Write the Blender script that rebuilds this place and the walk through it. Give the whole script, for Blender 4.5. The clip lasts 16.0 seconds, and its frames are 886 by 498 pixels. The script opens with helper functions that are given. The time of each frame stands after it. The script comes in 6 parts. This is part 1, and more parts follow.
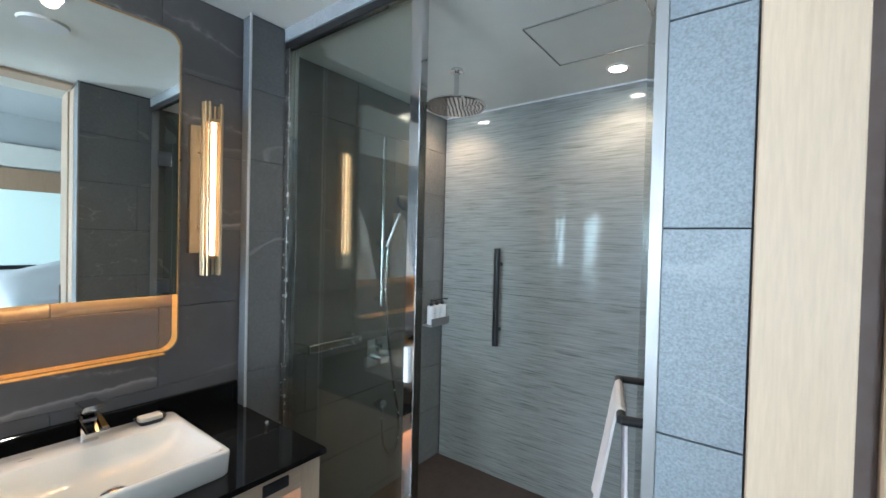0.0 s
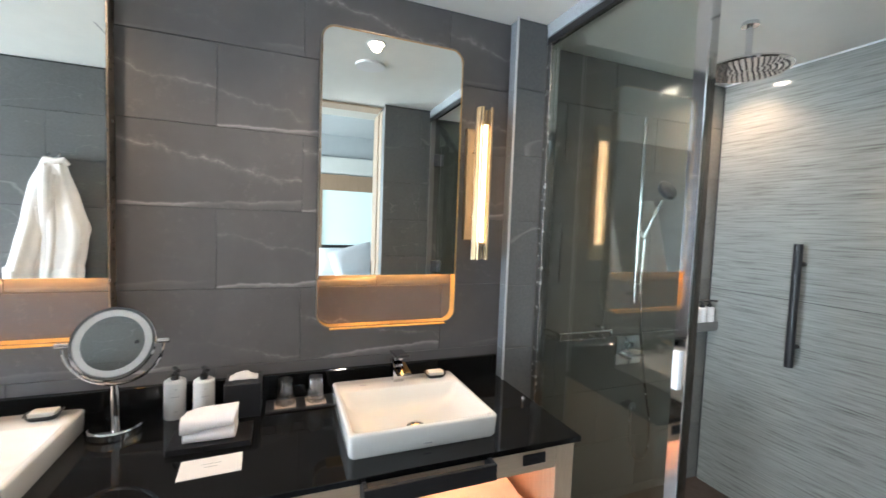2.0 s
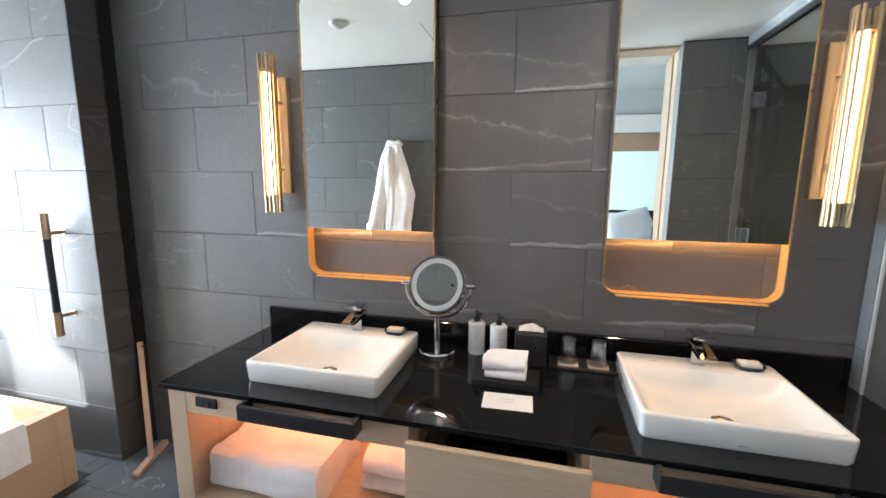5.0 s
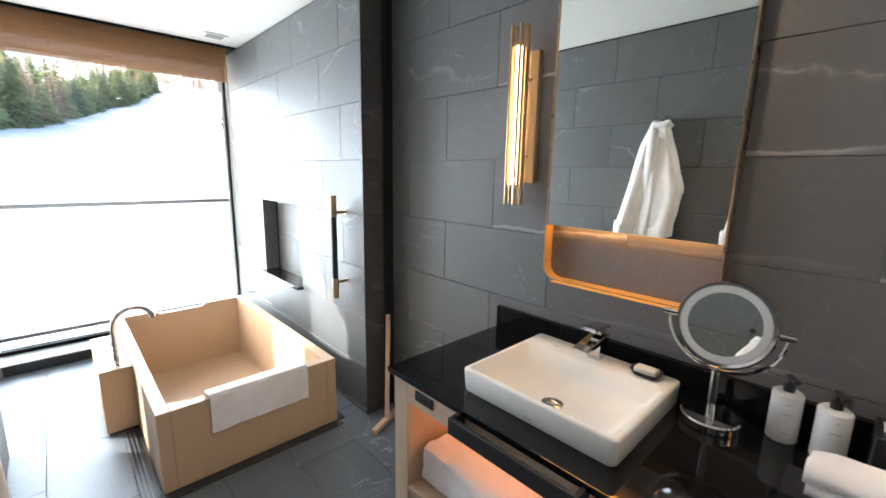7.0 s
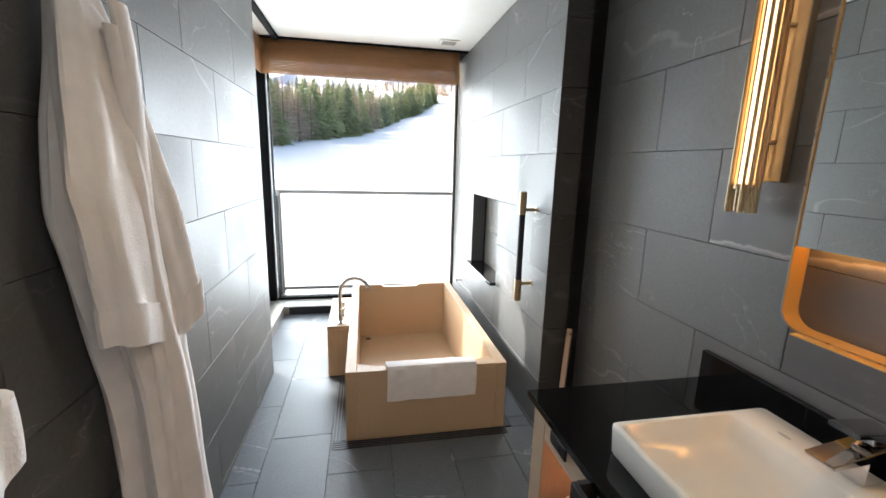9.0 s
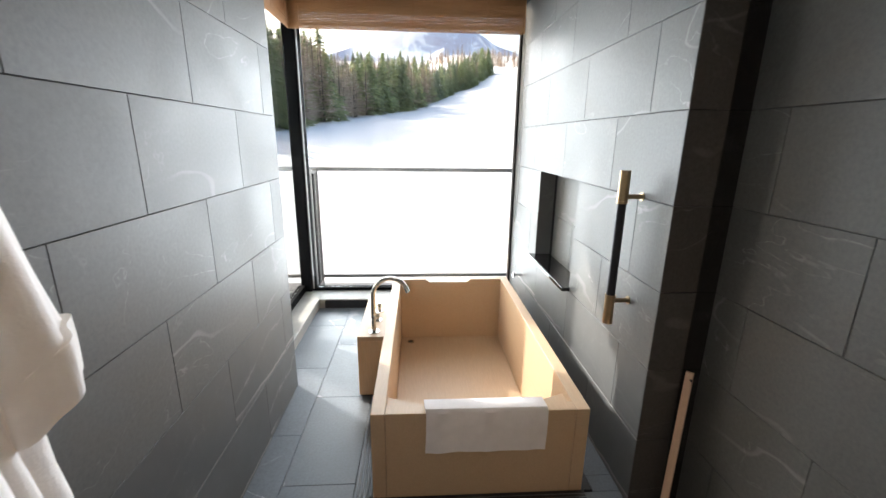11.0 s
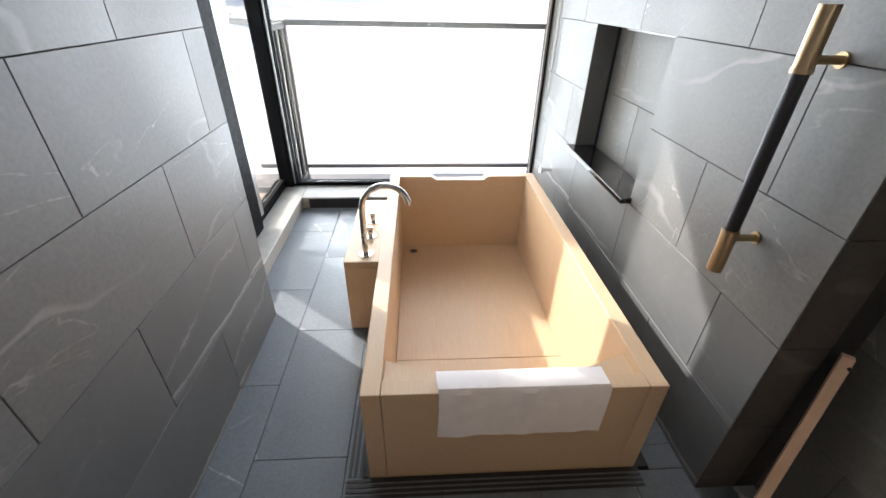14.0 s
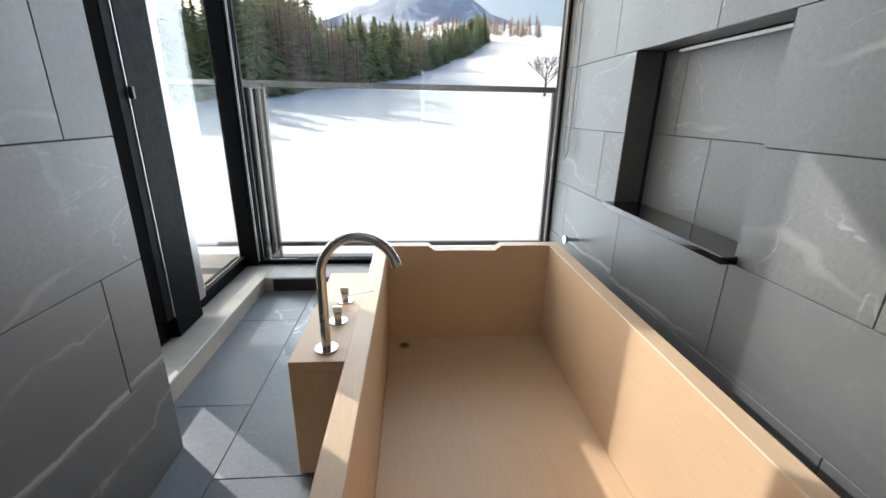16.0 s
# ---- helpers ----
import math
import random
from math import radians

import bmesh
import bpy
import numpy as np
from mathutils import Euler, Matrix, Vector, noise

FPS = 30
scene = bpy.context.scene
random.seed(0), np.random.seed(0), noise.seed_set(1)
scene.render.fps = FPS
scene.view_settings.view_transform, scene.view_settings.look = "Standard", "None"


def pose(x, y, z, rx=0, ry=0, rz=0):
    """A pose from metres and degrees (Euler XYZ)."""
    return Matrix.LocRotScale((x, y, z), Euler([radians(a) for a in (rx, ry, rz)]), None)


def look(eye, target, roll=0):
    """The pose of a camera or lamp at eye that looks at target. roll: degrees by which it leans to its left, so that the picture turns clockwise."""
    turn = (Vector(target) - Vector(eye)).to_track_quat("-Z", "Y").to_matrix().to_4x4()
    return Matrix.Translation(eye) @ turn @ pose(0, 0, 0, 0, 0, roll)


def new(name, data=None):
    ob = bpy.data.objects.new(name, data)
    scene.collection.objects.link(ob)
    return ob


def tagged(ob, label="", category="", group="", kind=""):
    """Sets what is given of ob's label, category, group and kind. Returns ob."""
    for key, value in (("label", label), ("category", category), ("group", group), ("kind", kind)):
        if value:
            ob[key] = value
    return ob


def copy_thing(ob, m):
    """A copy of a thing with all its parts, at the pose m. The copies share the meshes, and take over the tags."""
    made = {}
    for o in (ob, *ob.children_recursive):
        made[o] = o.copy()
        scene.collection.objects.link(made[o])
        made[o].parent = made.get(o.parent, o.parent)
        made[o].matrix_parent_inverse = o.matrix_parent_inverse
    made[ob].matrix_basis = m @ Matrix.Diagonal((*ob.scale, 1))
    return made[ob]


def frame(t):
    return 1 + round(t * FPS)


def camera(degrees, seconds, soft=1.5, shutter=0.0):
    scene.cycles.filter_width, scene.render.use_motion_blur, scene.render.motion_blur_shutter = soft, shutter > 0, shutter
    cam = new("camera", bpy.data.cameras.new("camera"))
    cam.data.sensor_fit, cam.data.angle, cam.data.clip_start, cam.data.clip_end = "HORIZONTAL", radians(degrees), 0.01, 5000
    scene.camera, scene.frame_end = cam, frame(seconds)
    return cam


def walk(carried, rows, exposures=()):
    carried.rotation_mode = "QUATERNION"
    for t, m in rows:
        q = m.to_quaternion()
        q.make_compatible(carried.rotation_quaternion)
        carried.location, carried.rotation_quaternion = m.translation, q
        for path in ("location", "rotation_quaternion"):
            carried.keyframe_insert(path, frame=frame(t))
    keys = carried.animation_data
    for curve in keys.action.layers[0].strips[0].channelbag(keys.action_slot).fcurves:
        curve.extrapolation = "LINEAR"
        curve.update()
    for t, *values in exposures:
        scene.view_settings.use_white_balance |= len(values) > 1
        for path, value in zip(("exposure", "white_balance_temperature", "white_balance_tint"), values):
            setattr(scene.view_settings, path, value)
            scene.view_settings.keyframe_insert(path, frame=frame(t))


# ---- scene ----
cam = camera(94.3, 16.0, shutter=0.25)
PATH = [
    (0, (0.139, 0.126, 1.472), (1.34, -1.473, 1.439), 1.4),
    (0.5, (0.14, 0.126, 1.472), (1.481, -1.358, 1.442), 1.7),
    (1, (0.157, 0.16, 1.467), (1.678, -1.138, 1.419), 1.7),
    (1.5, (0.168, 0.191, 1.464), (1.879, -0.841, 1.394), 1.9),
    (2, (0.181, 0.211, 1.471), (2.039, -0.519, 1.353), 2.1),
    (2.5, (0.19, 0.233, 1.469), (2.137, -0.193, 1.299), 1.5),
    (3, (0.211, 0.252, 1.466), (2.192, 0.088, 1.251), 1.0),
    (5.5, (0.236, 0.324, 1.438), (2.086, 1.014, 1.12), 0.5),
    (6, (0.288, 0.382, 1.43), (2.02, 1.329, 1.105), 0.7),
    (6.5, (0.356, 0.458, 1.438), (1.919, 1.658, 1.093), 1.0),
    (7, (0.487, 0.462, 1.445), (1.837, 1.89, 1.075), 1.0),
    (7.5, (0.644, 0.418, 1.439), (1.748, 2.04, 1.052), 1.2),
    (8, (0.71, 0.422, 1.417), (1.55, 2.192, 1.016), 1.5),
    (8.5, (0.769, 0.479, 1.415), (1.36, 2.347, 1.014), 1.4),
    (9, (0.802, 0.507, 1.426), (1.175, 2.431, 1.029), 1.5),
    (11.5, (0.885, 1.345, 1.396), (1.001, 3.246, 0.785), 0.9),
    (12, (0.858, 1.548, 1.385), (0.972, 3.401, 0.64), 1.2),
    (12.5, (0.877, 1.635, 1.343), (0.993, 3.422, 0.452), 1.6),
    (13, (0.894, 1.681, 1.304), (1.009, 3.404, 0.295), 1.5),
    (13.5, (0.891, 1.693, 1.298), (1.008, 3.387, 0.24), 1.5),
    (14, (0.863, 1.738, 1.302), (0.974, 3.435, 0.25), 1.2),
    (14.5, (0.888, 1.907, 1.294), (1.0, 3.635, 0.294), 1.1),
    (15, (0.946, 2.077, 1.281), (1.035, 3.855, 0.369), 0.9),
    (15.5, (0.933, 2.184, 1.154), (1.028, 4.016, 0.357), 0.3),
    (16, (0.862, 2.244, 0.967), (1.011, 4.136, 0.335), 1.1),
]
EXPO = [(0.0, 2.35, 5400, 4), (1.0, 2.5, 5450, 4), (1.5, 2.62, 5750, 7), (2.0, 2.75, 5850, 8), (3.0, 2.82, 5950, 9), (5.5, 2.55, 5900, 11), (6.5, 2.35, 5950, 9), (7.5, 2.0, 6200, 10), (9.0, 1.65, 6400, 10),
        (11.5, 1.38, 6550, 11), (12.5, 1.42, 6500, 12), (13.5, 1.5, 6400, 12), (14.5, 1.35, 6400, 13), (15.5, 0.88, 6250, 10), (16.0, 0.65, 6200, 10)]
NWIN, WWIN = 21.0, 3.0
walk(cam, [(t, look(eye, target, roll)) for t, eye, target, roll in PATH], EXPO)

scene.render.film_transparent = False

# ---- world, sun, exposure ----
SUN_DIR = Vector((1.0, -0.81, -0.70)).normalized()
world = bpy.data.worlds.new("sky_world")
scene.world = world
world.use_nodes = True
wn = world.node_tree
wn.nodes.clear()
w_out = wn.nodes.new("ShaderNodeOutputWorld")
w_bg = wn.nodes.new("ShaderNodeBackground")
w_sky = wn.nodes.new("ShaderNodeTexSky")
w_sky.sky_type = "NISHITA"
w_sky.sun_disc = False
w_sky.sun_elevation = radians(28.5)
w_sky.sun_rotation = radians(309)
w_sky.air_density = 1.0
w_sky.dust_density = 5.0
w_bg.inputs[1].default_value = 0.15
wn.links.new(w_sky.outputs[0], w_bg.inputs[0])
wn.links.new(w_bg.outputs[0], w_out.inputs[0])
sun = new("sun", bpy.data.lights.new("sun", "SUN"))
sun.data.energy = 3.1
sun.data.angle = radians(0.6)
sun.data.color = (1.0, 0.95, 0.87)
sun.matrix_world = look((0, 0, 20), Vector((0, 0, 20)) + SUN_DIR)


def lamp_area(name, m, sx, sy, energy, color, spread=180):
    ob = new(name, bpy.data.lights.new(name, "AREA"))
    ob.data.shape, ob.data.size, ob.data.size_y = "RECTANGLE", sx, sy
    ob.data.energy, ob.data.color, ob.data.spread = energy, color, radians(spread)
    ob.matrix_world = m
    return ob


def lamp_spot(name, x, y, z, energy, color, size=110):
    ob = new(name, bpy.data.lights.new(name, "SPOT"))
    ob.data.energy, ob.data.color = energy, color
    ob.data.spot_size, ob.data.spot_blend, ob.data.shadow_soft_size = radians(size), 0.6, 0.03
    ob.location = (x, y, z)
    return ob


SKYC = (0.86, 0.93, 1.0)
lamp_area("north_window_daylight", look((0.8, 4.72, 1.15), (0.55, 0, 1.0)), 1.7, 2.0, NWIN, SKYC, 115)
lamp_area("west_window_daylight", look((-0.22, 4.0, 1.15), (3, 4.0, 0.9)), 1.2, 2.0, WWIN, SKYC)
WARM = (1.0, 0.72, 0.45)
for i, (lx, ly) in enumerate(((1.33, -0.24), (1.33, 1.056))):
    lamp_spot("vanity_downlight_light", lx, ly, 2.395, 5.2, (1.0, 0.76, 0.52), 140)
lamp_spot("shower_downlight_light", 0.692, -2.00, 2.335, 3.6, (1.0, 0.70, 0.45), 140)
lamp_spot("shower_downlight_light", 1.72, -2.01, 2.335, 3.2, (1.0, 0.62, 0.36), 130)
lamp_area("bedroom_window_daylight", look((-1.9, 3.15, 1.3), (-0.6, -0.6, 1.6)), 2.4, 2.0, 78, (0.86, 0.95, 1.0))


# ---- node helpers and materials ----
def mat_new(name):
    m = bpy.data.materials.new(name)
    m.use_nodes = True
    nt = m.node_tree
    nt.nodes.clear()
    out = nt.nodes.new("ShaderNodeOutputMaterial")
    b = nt.nodes.new("ShaderNodeBsdfPrincipled")
    nt.links.new(b.outputs[0], out.inputs[0])
    return m, nt, b


def node(nt, kind, **kw):
    n = nt.nodes.new(kind)
    for k, v in kw.items():
        n.inputs[k].default_value = v
    return n


def ramp(nt, src, stops):
    r = nt.nodes.new("ShaderNodeValToRGB")
    el = r.color_ramp.elements
    while len(el) < len(stops):
        el.new(0.5)
    for e, (p, c) in zip(el, stops):
        e.position = p
        e.color = (*c, 1) if len(c) == 3 else c
    nt.links.new(src, r.inputs[0])
    return r.outputs[0]


def coords(nt, scale=(1, 1, 1), shift=True):
    tc = nt.nodes.new("ShaderNodeTexCoord")
    mp = nt.nodes.new("ShaderNodeMapping")
    mp.inputs["Scale"].default_value = scale
    nt.links.new(tc.outputs["Object"], mp.inputs["Vector"])
    if shift:
        oi = nt.nodes.new("ShaderNodeObjectInfo")
        cx = nt.nodes.new("ShaderNodeCombineXYZ")
        for i, k in enumerate((7.3, 13.1, 5.7)):
            ml = nt.nodes.new("ShaderNodeMath")
            ml.operation = "MULTIPLY"
            ml.inputs[1].default_value = k
            nt.links.new(oi.outputs["Random"], ml.inputs[0])
            nt.links.new(ml.outputs[0], cx.inputs[i])
        nt.links.new(cx.outputs[0], mp.inputs["Location"])
    return mp.outputs[0]


def noise_tex(nt, vec, scale, detail=4, rough=0.55, dist=0.0):
    n = nt.nodes.new("ShaderNodeTexNoise")
    n.inputs["Scale"].default_value = scale
    n.inputs["Detail"].default_value = detail
    n.inputs["Roughness"].default_value = rough
    n.inputs["Distortion"].default_value = dist
    nt.links.new(vec, n.inputs["Vector"])
    return n.outputs["Fac"]


def mixc(nt, fac, a, b, mode="MIX"):
    m = nt.nodes.new("ShaderNodeMix")
    m.data_type = "RGBA"
    m.blend_type = mode
    for sock, v in ((m.inputs[0], fac), (m.inputs[6], a), (m.inputs[7], b)):
        if isinstance(v, (int, float)):
            sock.default_value = v
        elif isinstance(v, tuple):
            sock.default_value = (*v, 1)
        else:
            nt.links.new(v, sock)
    return m.outputs[2]


def bump(nt, b, src, strength, dist=0.002):
    n = nt.nodes.new("ShaderNodeBump")
    n.inputs["Strength"].default_value = strength
    n.inputs["Distance"].default_value = dist
    nt.links.new(src, n.inputs["Height"])
    nt.links.new(n.outputs[0], b.inputs["Normal"])


def simple(name, color, rough=0.5, metal=0.0, var=0.1, scale=8, bumps=0.0, bscale=200, coat=0.0, spec=None):
    m, nt, b = mat_new(name)
    v = coords(nt)
    n = noise_tex(nt, v, scale)
    lo = tuple(c * (1 - var) for c in color)
    hi = tuple(min(1, c * (1 + var)) for c in color)
    nt.links.new(ramp(nt, n, [(0.3, lo), (0.7, hi)]), b.inputs["Base Color"])
    rr = ramp(nt, noise_tex(nt, v, scale * 5), [(0.3, (rough * 0.85,) * 3), (0.7, (min(1, rough * 1.15),) * 3)])
    nt.links.new(rr, b.inputs["Roughness"])
    b.inputs["Metallic"].default_value = metal
    b.inputs["Coat Weight"].default_value = coat
    if spec is not None:
        b.inputs["Specular IOR Level"].default_value = spec
    if bumps:
        bump(nt, b, noise_tex(nt, v, bscale, 3), bumps, 0.001)
    return m


def slate(name, base, vein, rough=0.42, vein_amt=0.55, speck=0.0, spec=1.0):
    m, nt, b = mat_new(name)
    v = coords(nt)
    vs = coords(nt, (1.0, 1.0, 2.3))
    cloud = noise_tex(nt, v, 3.0, 6, 0.6, 0.3)
    fine = noise_tex(nt, v, 90.0 + 500 * speck, 4, 0.6)
    c0 = ramp(nt, cloud, [(0.25, tuple(x * 0.8 for x in base)), (0.75, tuple(x * 1.25 for x in base))])
    c1 = mixc(nt, 0.25 + speck, c0, ramp(nt, fine, [(0.3, tuple(x * 0.5 for x in base)), (0.7, tuple(x * 1.7 for x in base))]))
    n1 = noise_tex(nt, vs, 0.62, 4, 0.42, 0.12)
    thin = ramp(nt, n1, [(0.4945, (0, 0, 0)), (0.4985, (0.8, 0.8, 0.8)), (0.5015, (0, 0, 0))])
    mask = ramp(nt, noise_tex(nt, v, 2.3, 2), [(0.46, (0.08, 0.08, 0.08)), (0.64, (1, 1, 1))])
    vm = mixc(nt, 1.0, thin, mask, "MULTIPLY")
    vd = coords(nt, (0.55, 0.8, 1.7))
    hair = ramp(nt, noise_tex(nt, vd, 1.9, 4, 0.5, 0.9), [(0.4935, (0, 0, 0)), (0.4985, (0.7, 0.7, 0.7)), (0.5035, (0, 0, 0))])
    crust = ramp(nt, noise_tex(nt, v, 38.0, 4, 0.65), [(0.42, (0.15, 0.15, 0.15)), (0.6, (1, 1, 1))])
    hm = mixc(nt, 1.0, mixc(nt, 1.0, hair, crust, "MULTIPLY"), ramp(nt, noise_tex(nt, v, 1.7, 2), [(0.47, (0, 0, 0)), (0.6, (1, 1, 1))]), "MULTIPLY")
    vm = mixc(nt, 1.0, vm, hm, "ADD")
    amt = mixc(nt, 1.0, vm, (vein_amt, vein_amt, vein_amt), "MULTIPLY")
    c2 = mixc(nt, amt, c1, vein)
    nt.links.new(c2, b.inputs["Base Color"])
    nt.links.new(ramp(nt, cloud, [(0.3, (rough * 0.85,) * 3), (0.7, (rough * 1.15,) * 3)]), b.inputs["Roughness"])
    b.inputs["Specular IOR Level"].default_value = spec
    bump(nt, b, noise_tex(nt, v, 45.0 + 700 * speck, 4, 0.7), 0.25 + 1.2 * speck, 0.0012)
    return m


def wood(name, a, bcol, axis="x", rough=0.45, scale=1.0, bands=0.6):
    m, nt, b = mat_new(name)
    st = {"x": (1.2, 14, 14), "y": (14, 1.2, 14), "z": (14, 14, 1.2)}[axis]
    v = coords(nt, tuple(s * scale for s in st))
    g = noise_tex(nt, v, 1.6, 5, 0.55, 0.6)
    f = noise_tex(nt, v, 14.0, 3, 0.6)
    c = ramp(nt, g, [(0.2, bcol), (0.5, a), (0.8, tuple(x * 0.95 for x in a))])
    c = mixc(nt, 0.22, c, ramp(nt, f, [(0.35, tuple(x * 0.72 for x in bcol)), (0.65, a)]))
    nt.links.new(c, b.inputs["Base Color"])
    b.inputs["Roughness"].default_value = rough
    bump(nt, b, f, 0.12, 0.0008)
    return m


def glass(name, tint, rough=0.0, ior=1.5):
    m = bpy.data.materials.new(name)
    m.use_nodes = True
    nt = m.node_tree
    nt.nodes.clear()
    out = nt.nodes.new("ShaderNodeOutputMaterial")
    tr = nt.nodes.new("ShaderNodeBsdfTransparent")
    tr.inputs[0].default_value = (*tint, 1)
    gl = nt.nodes.new("ShaderNodeBsdfGlossy")
    gl.inputs["Roughness"].default_value = rough
    lw = nt.nodes.new("ShaderNodeLayerWeight")
    lw.inputs["Blend"].default_value = 0.5
    pw = nt.nodes.new("ShaderNodeMath")
    pw.operation = "POWER"
    pw.inputs[1].default_value = 4.6
    nt.links.new(lw.outputs["Facing"], pw.inputs[0])
    ma = nt.nodes.new("ShaderNodeMath")
    ma.operation = "MULTIPLY_ADD"
    f0 = ((ior - 1) / (ior + 1)) ** 2
    ma.inputs[1].default_value, ma.inputs[2].default_value = 1 - f0, f0
    nt.links.new(pw.outputs[0], ma.inputs[0])
    mx = nt.nodes.new("ShaderNodeMixShader")
    nt.links.new(ma.outputs[0], mx.inputs[0])
    nt.links.new(tr.outputs[0], mx.inputs[1])
    nt.links.new(gl.outputs[0], mx.inputs[2])
    nt.links.new(mx.outputs[0], out.inputs[0])
    return m


def emit(name, color, power):
    m, nt, b = mat_new(name)
    b.inputs["Base Color"].default_value = (*color, 1)
    b.inputs["Emission Color"].default_value = (*color, 1)
    b.inputs["Emission Strength"].default_value = power
    return m


M = {}
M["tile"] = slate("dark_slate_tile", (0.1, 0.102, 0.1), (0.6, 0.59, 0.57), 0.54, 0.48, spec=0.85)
# slate tile darkened: shade on the return, turned from the window, sits in its colour
M["returnshade"] = slate("shaded_return_tile", (0.06, 0.056, 0.055), (0.4, 0.39, 0.37), 0.5, 0.3, spec=0.35)
M["shside"] = slate("olive_grey_shower_tile", (0.15, 0.148, 0.136), (0.3, 0.3, 0.28), 0.22, 0.1, spec=0.5)
M["floor"] = slate("floor_slate_tile", (0.108, 0.124, 0.143), (0.68, 0.68, 0.68), 0.44, 0.85, spec=0.6)
M["curb"] = simple("curb_stone", (0.32, 0.31, 0.28), 0.5, var=0.12, bumps=0.1)
M["walljoint"] = simple("grey_joint", (0.12, 0.12, 0.118), 0.8)
M["paletrim"] = simple("pale_metal_trim", (0.62, 0.62, 0.62), 0.35, 0.4, var=0.04)
M["grout"] = simple("dark_grout", (0.025, 0.025, 0.027), 0.85)
M["wallcore"] = simple("wall_core", (0.04, 0.04, 0.042), 0.8)
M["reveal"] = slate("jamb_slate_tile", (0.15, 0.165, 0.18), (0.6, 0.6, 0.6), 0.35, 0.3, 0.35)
# jamb stone in a paler copy; light on the header is put into its colour
M["headlit"] = slate("lit_head_stone", (0.3, 0.32, 0.34), (0.6, 0.6, 0.6), 0.35, 0.3, 0.3)
M["paint"] = simple("ceiling_paint", (0.8, 0.79, 0.73), 0.5, var=0.02, bumps=0.04)
M["granite"] = simple("black_polished_granite", (0.006, 0.006, 0.0065), 0.05, var=0.3, scale=60, spec=0.36)
M["oak"] = wood("light_oak_veneer_y", (0.62, 0.47, 0.33), (0.5, 0.36, 0.24), "y")
M["oakz"] = wood("light_oak_veneer_z", (0.56, 0.42, 0.29), (0.46, 0.33, 0.22), "z")
M["hinoki"] = wood("hinoki_wood", (0.59, 0.42, 0.27), (0.56, 0.385, 0.24), "y", 0.5, 0.9)
M["hinokiz"] = wood("hinoki_wood_upright", (0.62, 0.43, 0.27), (0.57, 0.37, 0.22), "z", 0.5, 0.9)
M["stick"] = wood("pine_stick", (0.62, 0.42, 0.3), (0.5, 0.33, 0.22), "z", 0.5)
M["chrome"] = simple("chrome", (0.66, 0.66, 0.67), 0.07, 1.0, var=0.02)
M["steel"] = simple("brushed_steel", (0.55, 0.54, 0.52), 0.25, 1.0, var=0.05)
M["brass"] = simple("aged_brass", (0.46, 0.34, 0.2), 0.33, 1.0, var=0.03, scale=3)
M["brassplate"] = simple("satin_brass_plate", (0.3, 0.25, 0.18), 0.5, 0.7, var=0.05)
M["bronze"] = simple("bronze_frame", (0.42, 0.33, 0.24), 0.3, 1.0, var=0.1)
M["gold"] = simple("amber_gold_lining", (0.72, 0.42, 0.12), 0.4, 0.3, var=0.05)
M["blackmetal"] = simple("black_powder_coat", (0.012, 0.012, 0.014), 0.42, var=0.1, bumps=0.05)
M["blackframe"] = simple("black_window_frame", (0.004, 0.004, 0.0045), 0.6, var=0.1, spec=0.04)
M["gratebar"] = simple("dark_grate_bar", (0.015, 0.015, 0.017), 0.35)
M["leather"] = simple("black_leather_wrap", (0.012, 0.012, 0.018), 0.5, bumps=0.4, bscale=300)
M["blackplastic"] = simple("black_plastic", (0.014, 0.014, 0.015), 0.4)
M["greymetal"] = simple("grey_aluminium", (0.3, 0.29, 0.28), 0.4, 0.7, var=0.05)
M["ceramic"] = simple("white_ceramic", (0.76, 0.745, 0.71), 0.08, var=0.015, coat=0.5)
M["bottle"] = simple("white_bottle", (0.8, 0.79, 0.78), 0.35, var=0.02)
M["frost"] = simple("frosted_ring", (0.36, 0.37, 0.37), 0.35, var=0.03)
M["brownseal"] = simple("dark_brown_seal", (0.07, 0.045, 0.035), 0.7)
M["print"] = simple("grey_print", (0.35, 0.35, 0.36), 0.6)
M["paper"] = simple("paper", (0.75, 0.72, 0.7), 0.75, var=0.03)
M["tan"] = simple("tan_card", (0.55, 0.42, 0.33), 0.7, var=0.04)
M["soap"] = simple("soap", (0.75, 0.72, 0.66), 0.4, var=0.03)
M["towel"] = simple("white_terry", (0.86, 0.82, 0.82), 0.95, var=0.04, scale=20, bumps=0.9, bscale=420)
M["robe"] = simple("white_waffle_terry", (0.92, 0.88, 0.86), 0.95, var=0.05, scale=15, bumps=1.0, bscale=170)
M["glass"] = glass("window_glass", (0.97, 0.985, 0.98))
M["shglass"] = glass("shower_glass", (0.86, 0.9, 0.87), 0.0, 2.0)
M["tumbler"] = glass("tumbler_glass", (0.96, 0.96, 0.96), 0.02, 2.3)
M["mirror"] = simple("silver_mirror", (0.9, 0.93, 0.9), 0.005, 1.0, var=0.0)
M["lampglow"] = emit("warm_tube_glow", (1.0, 0.64, 0.31), 2.6)
M["led"] = emit("amber_led_strip", (1.0, 0.44, 0.1), 4.8)
M["ledcab"] = emit("amber_cabinet_strip", (1.0, 0.46, 0.22), 5.2)
M["spotglow"] = emit("downlight_glow", (1.0, 0.8, 0.6), 14.0)
M["bambooblind"] = wood("woven_bamboo", (0.5, 0.27, 0.12), (0.36, 0.17, 0.07), "x", 0.6)
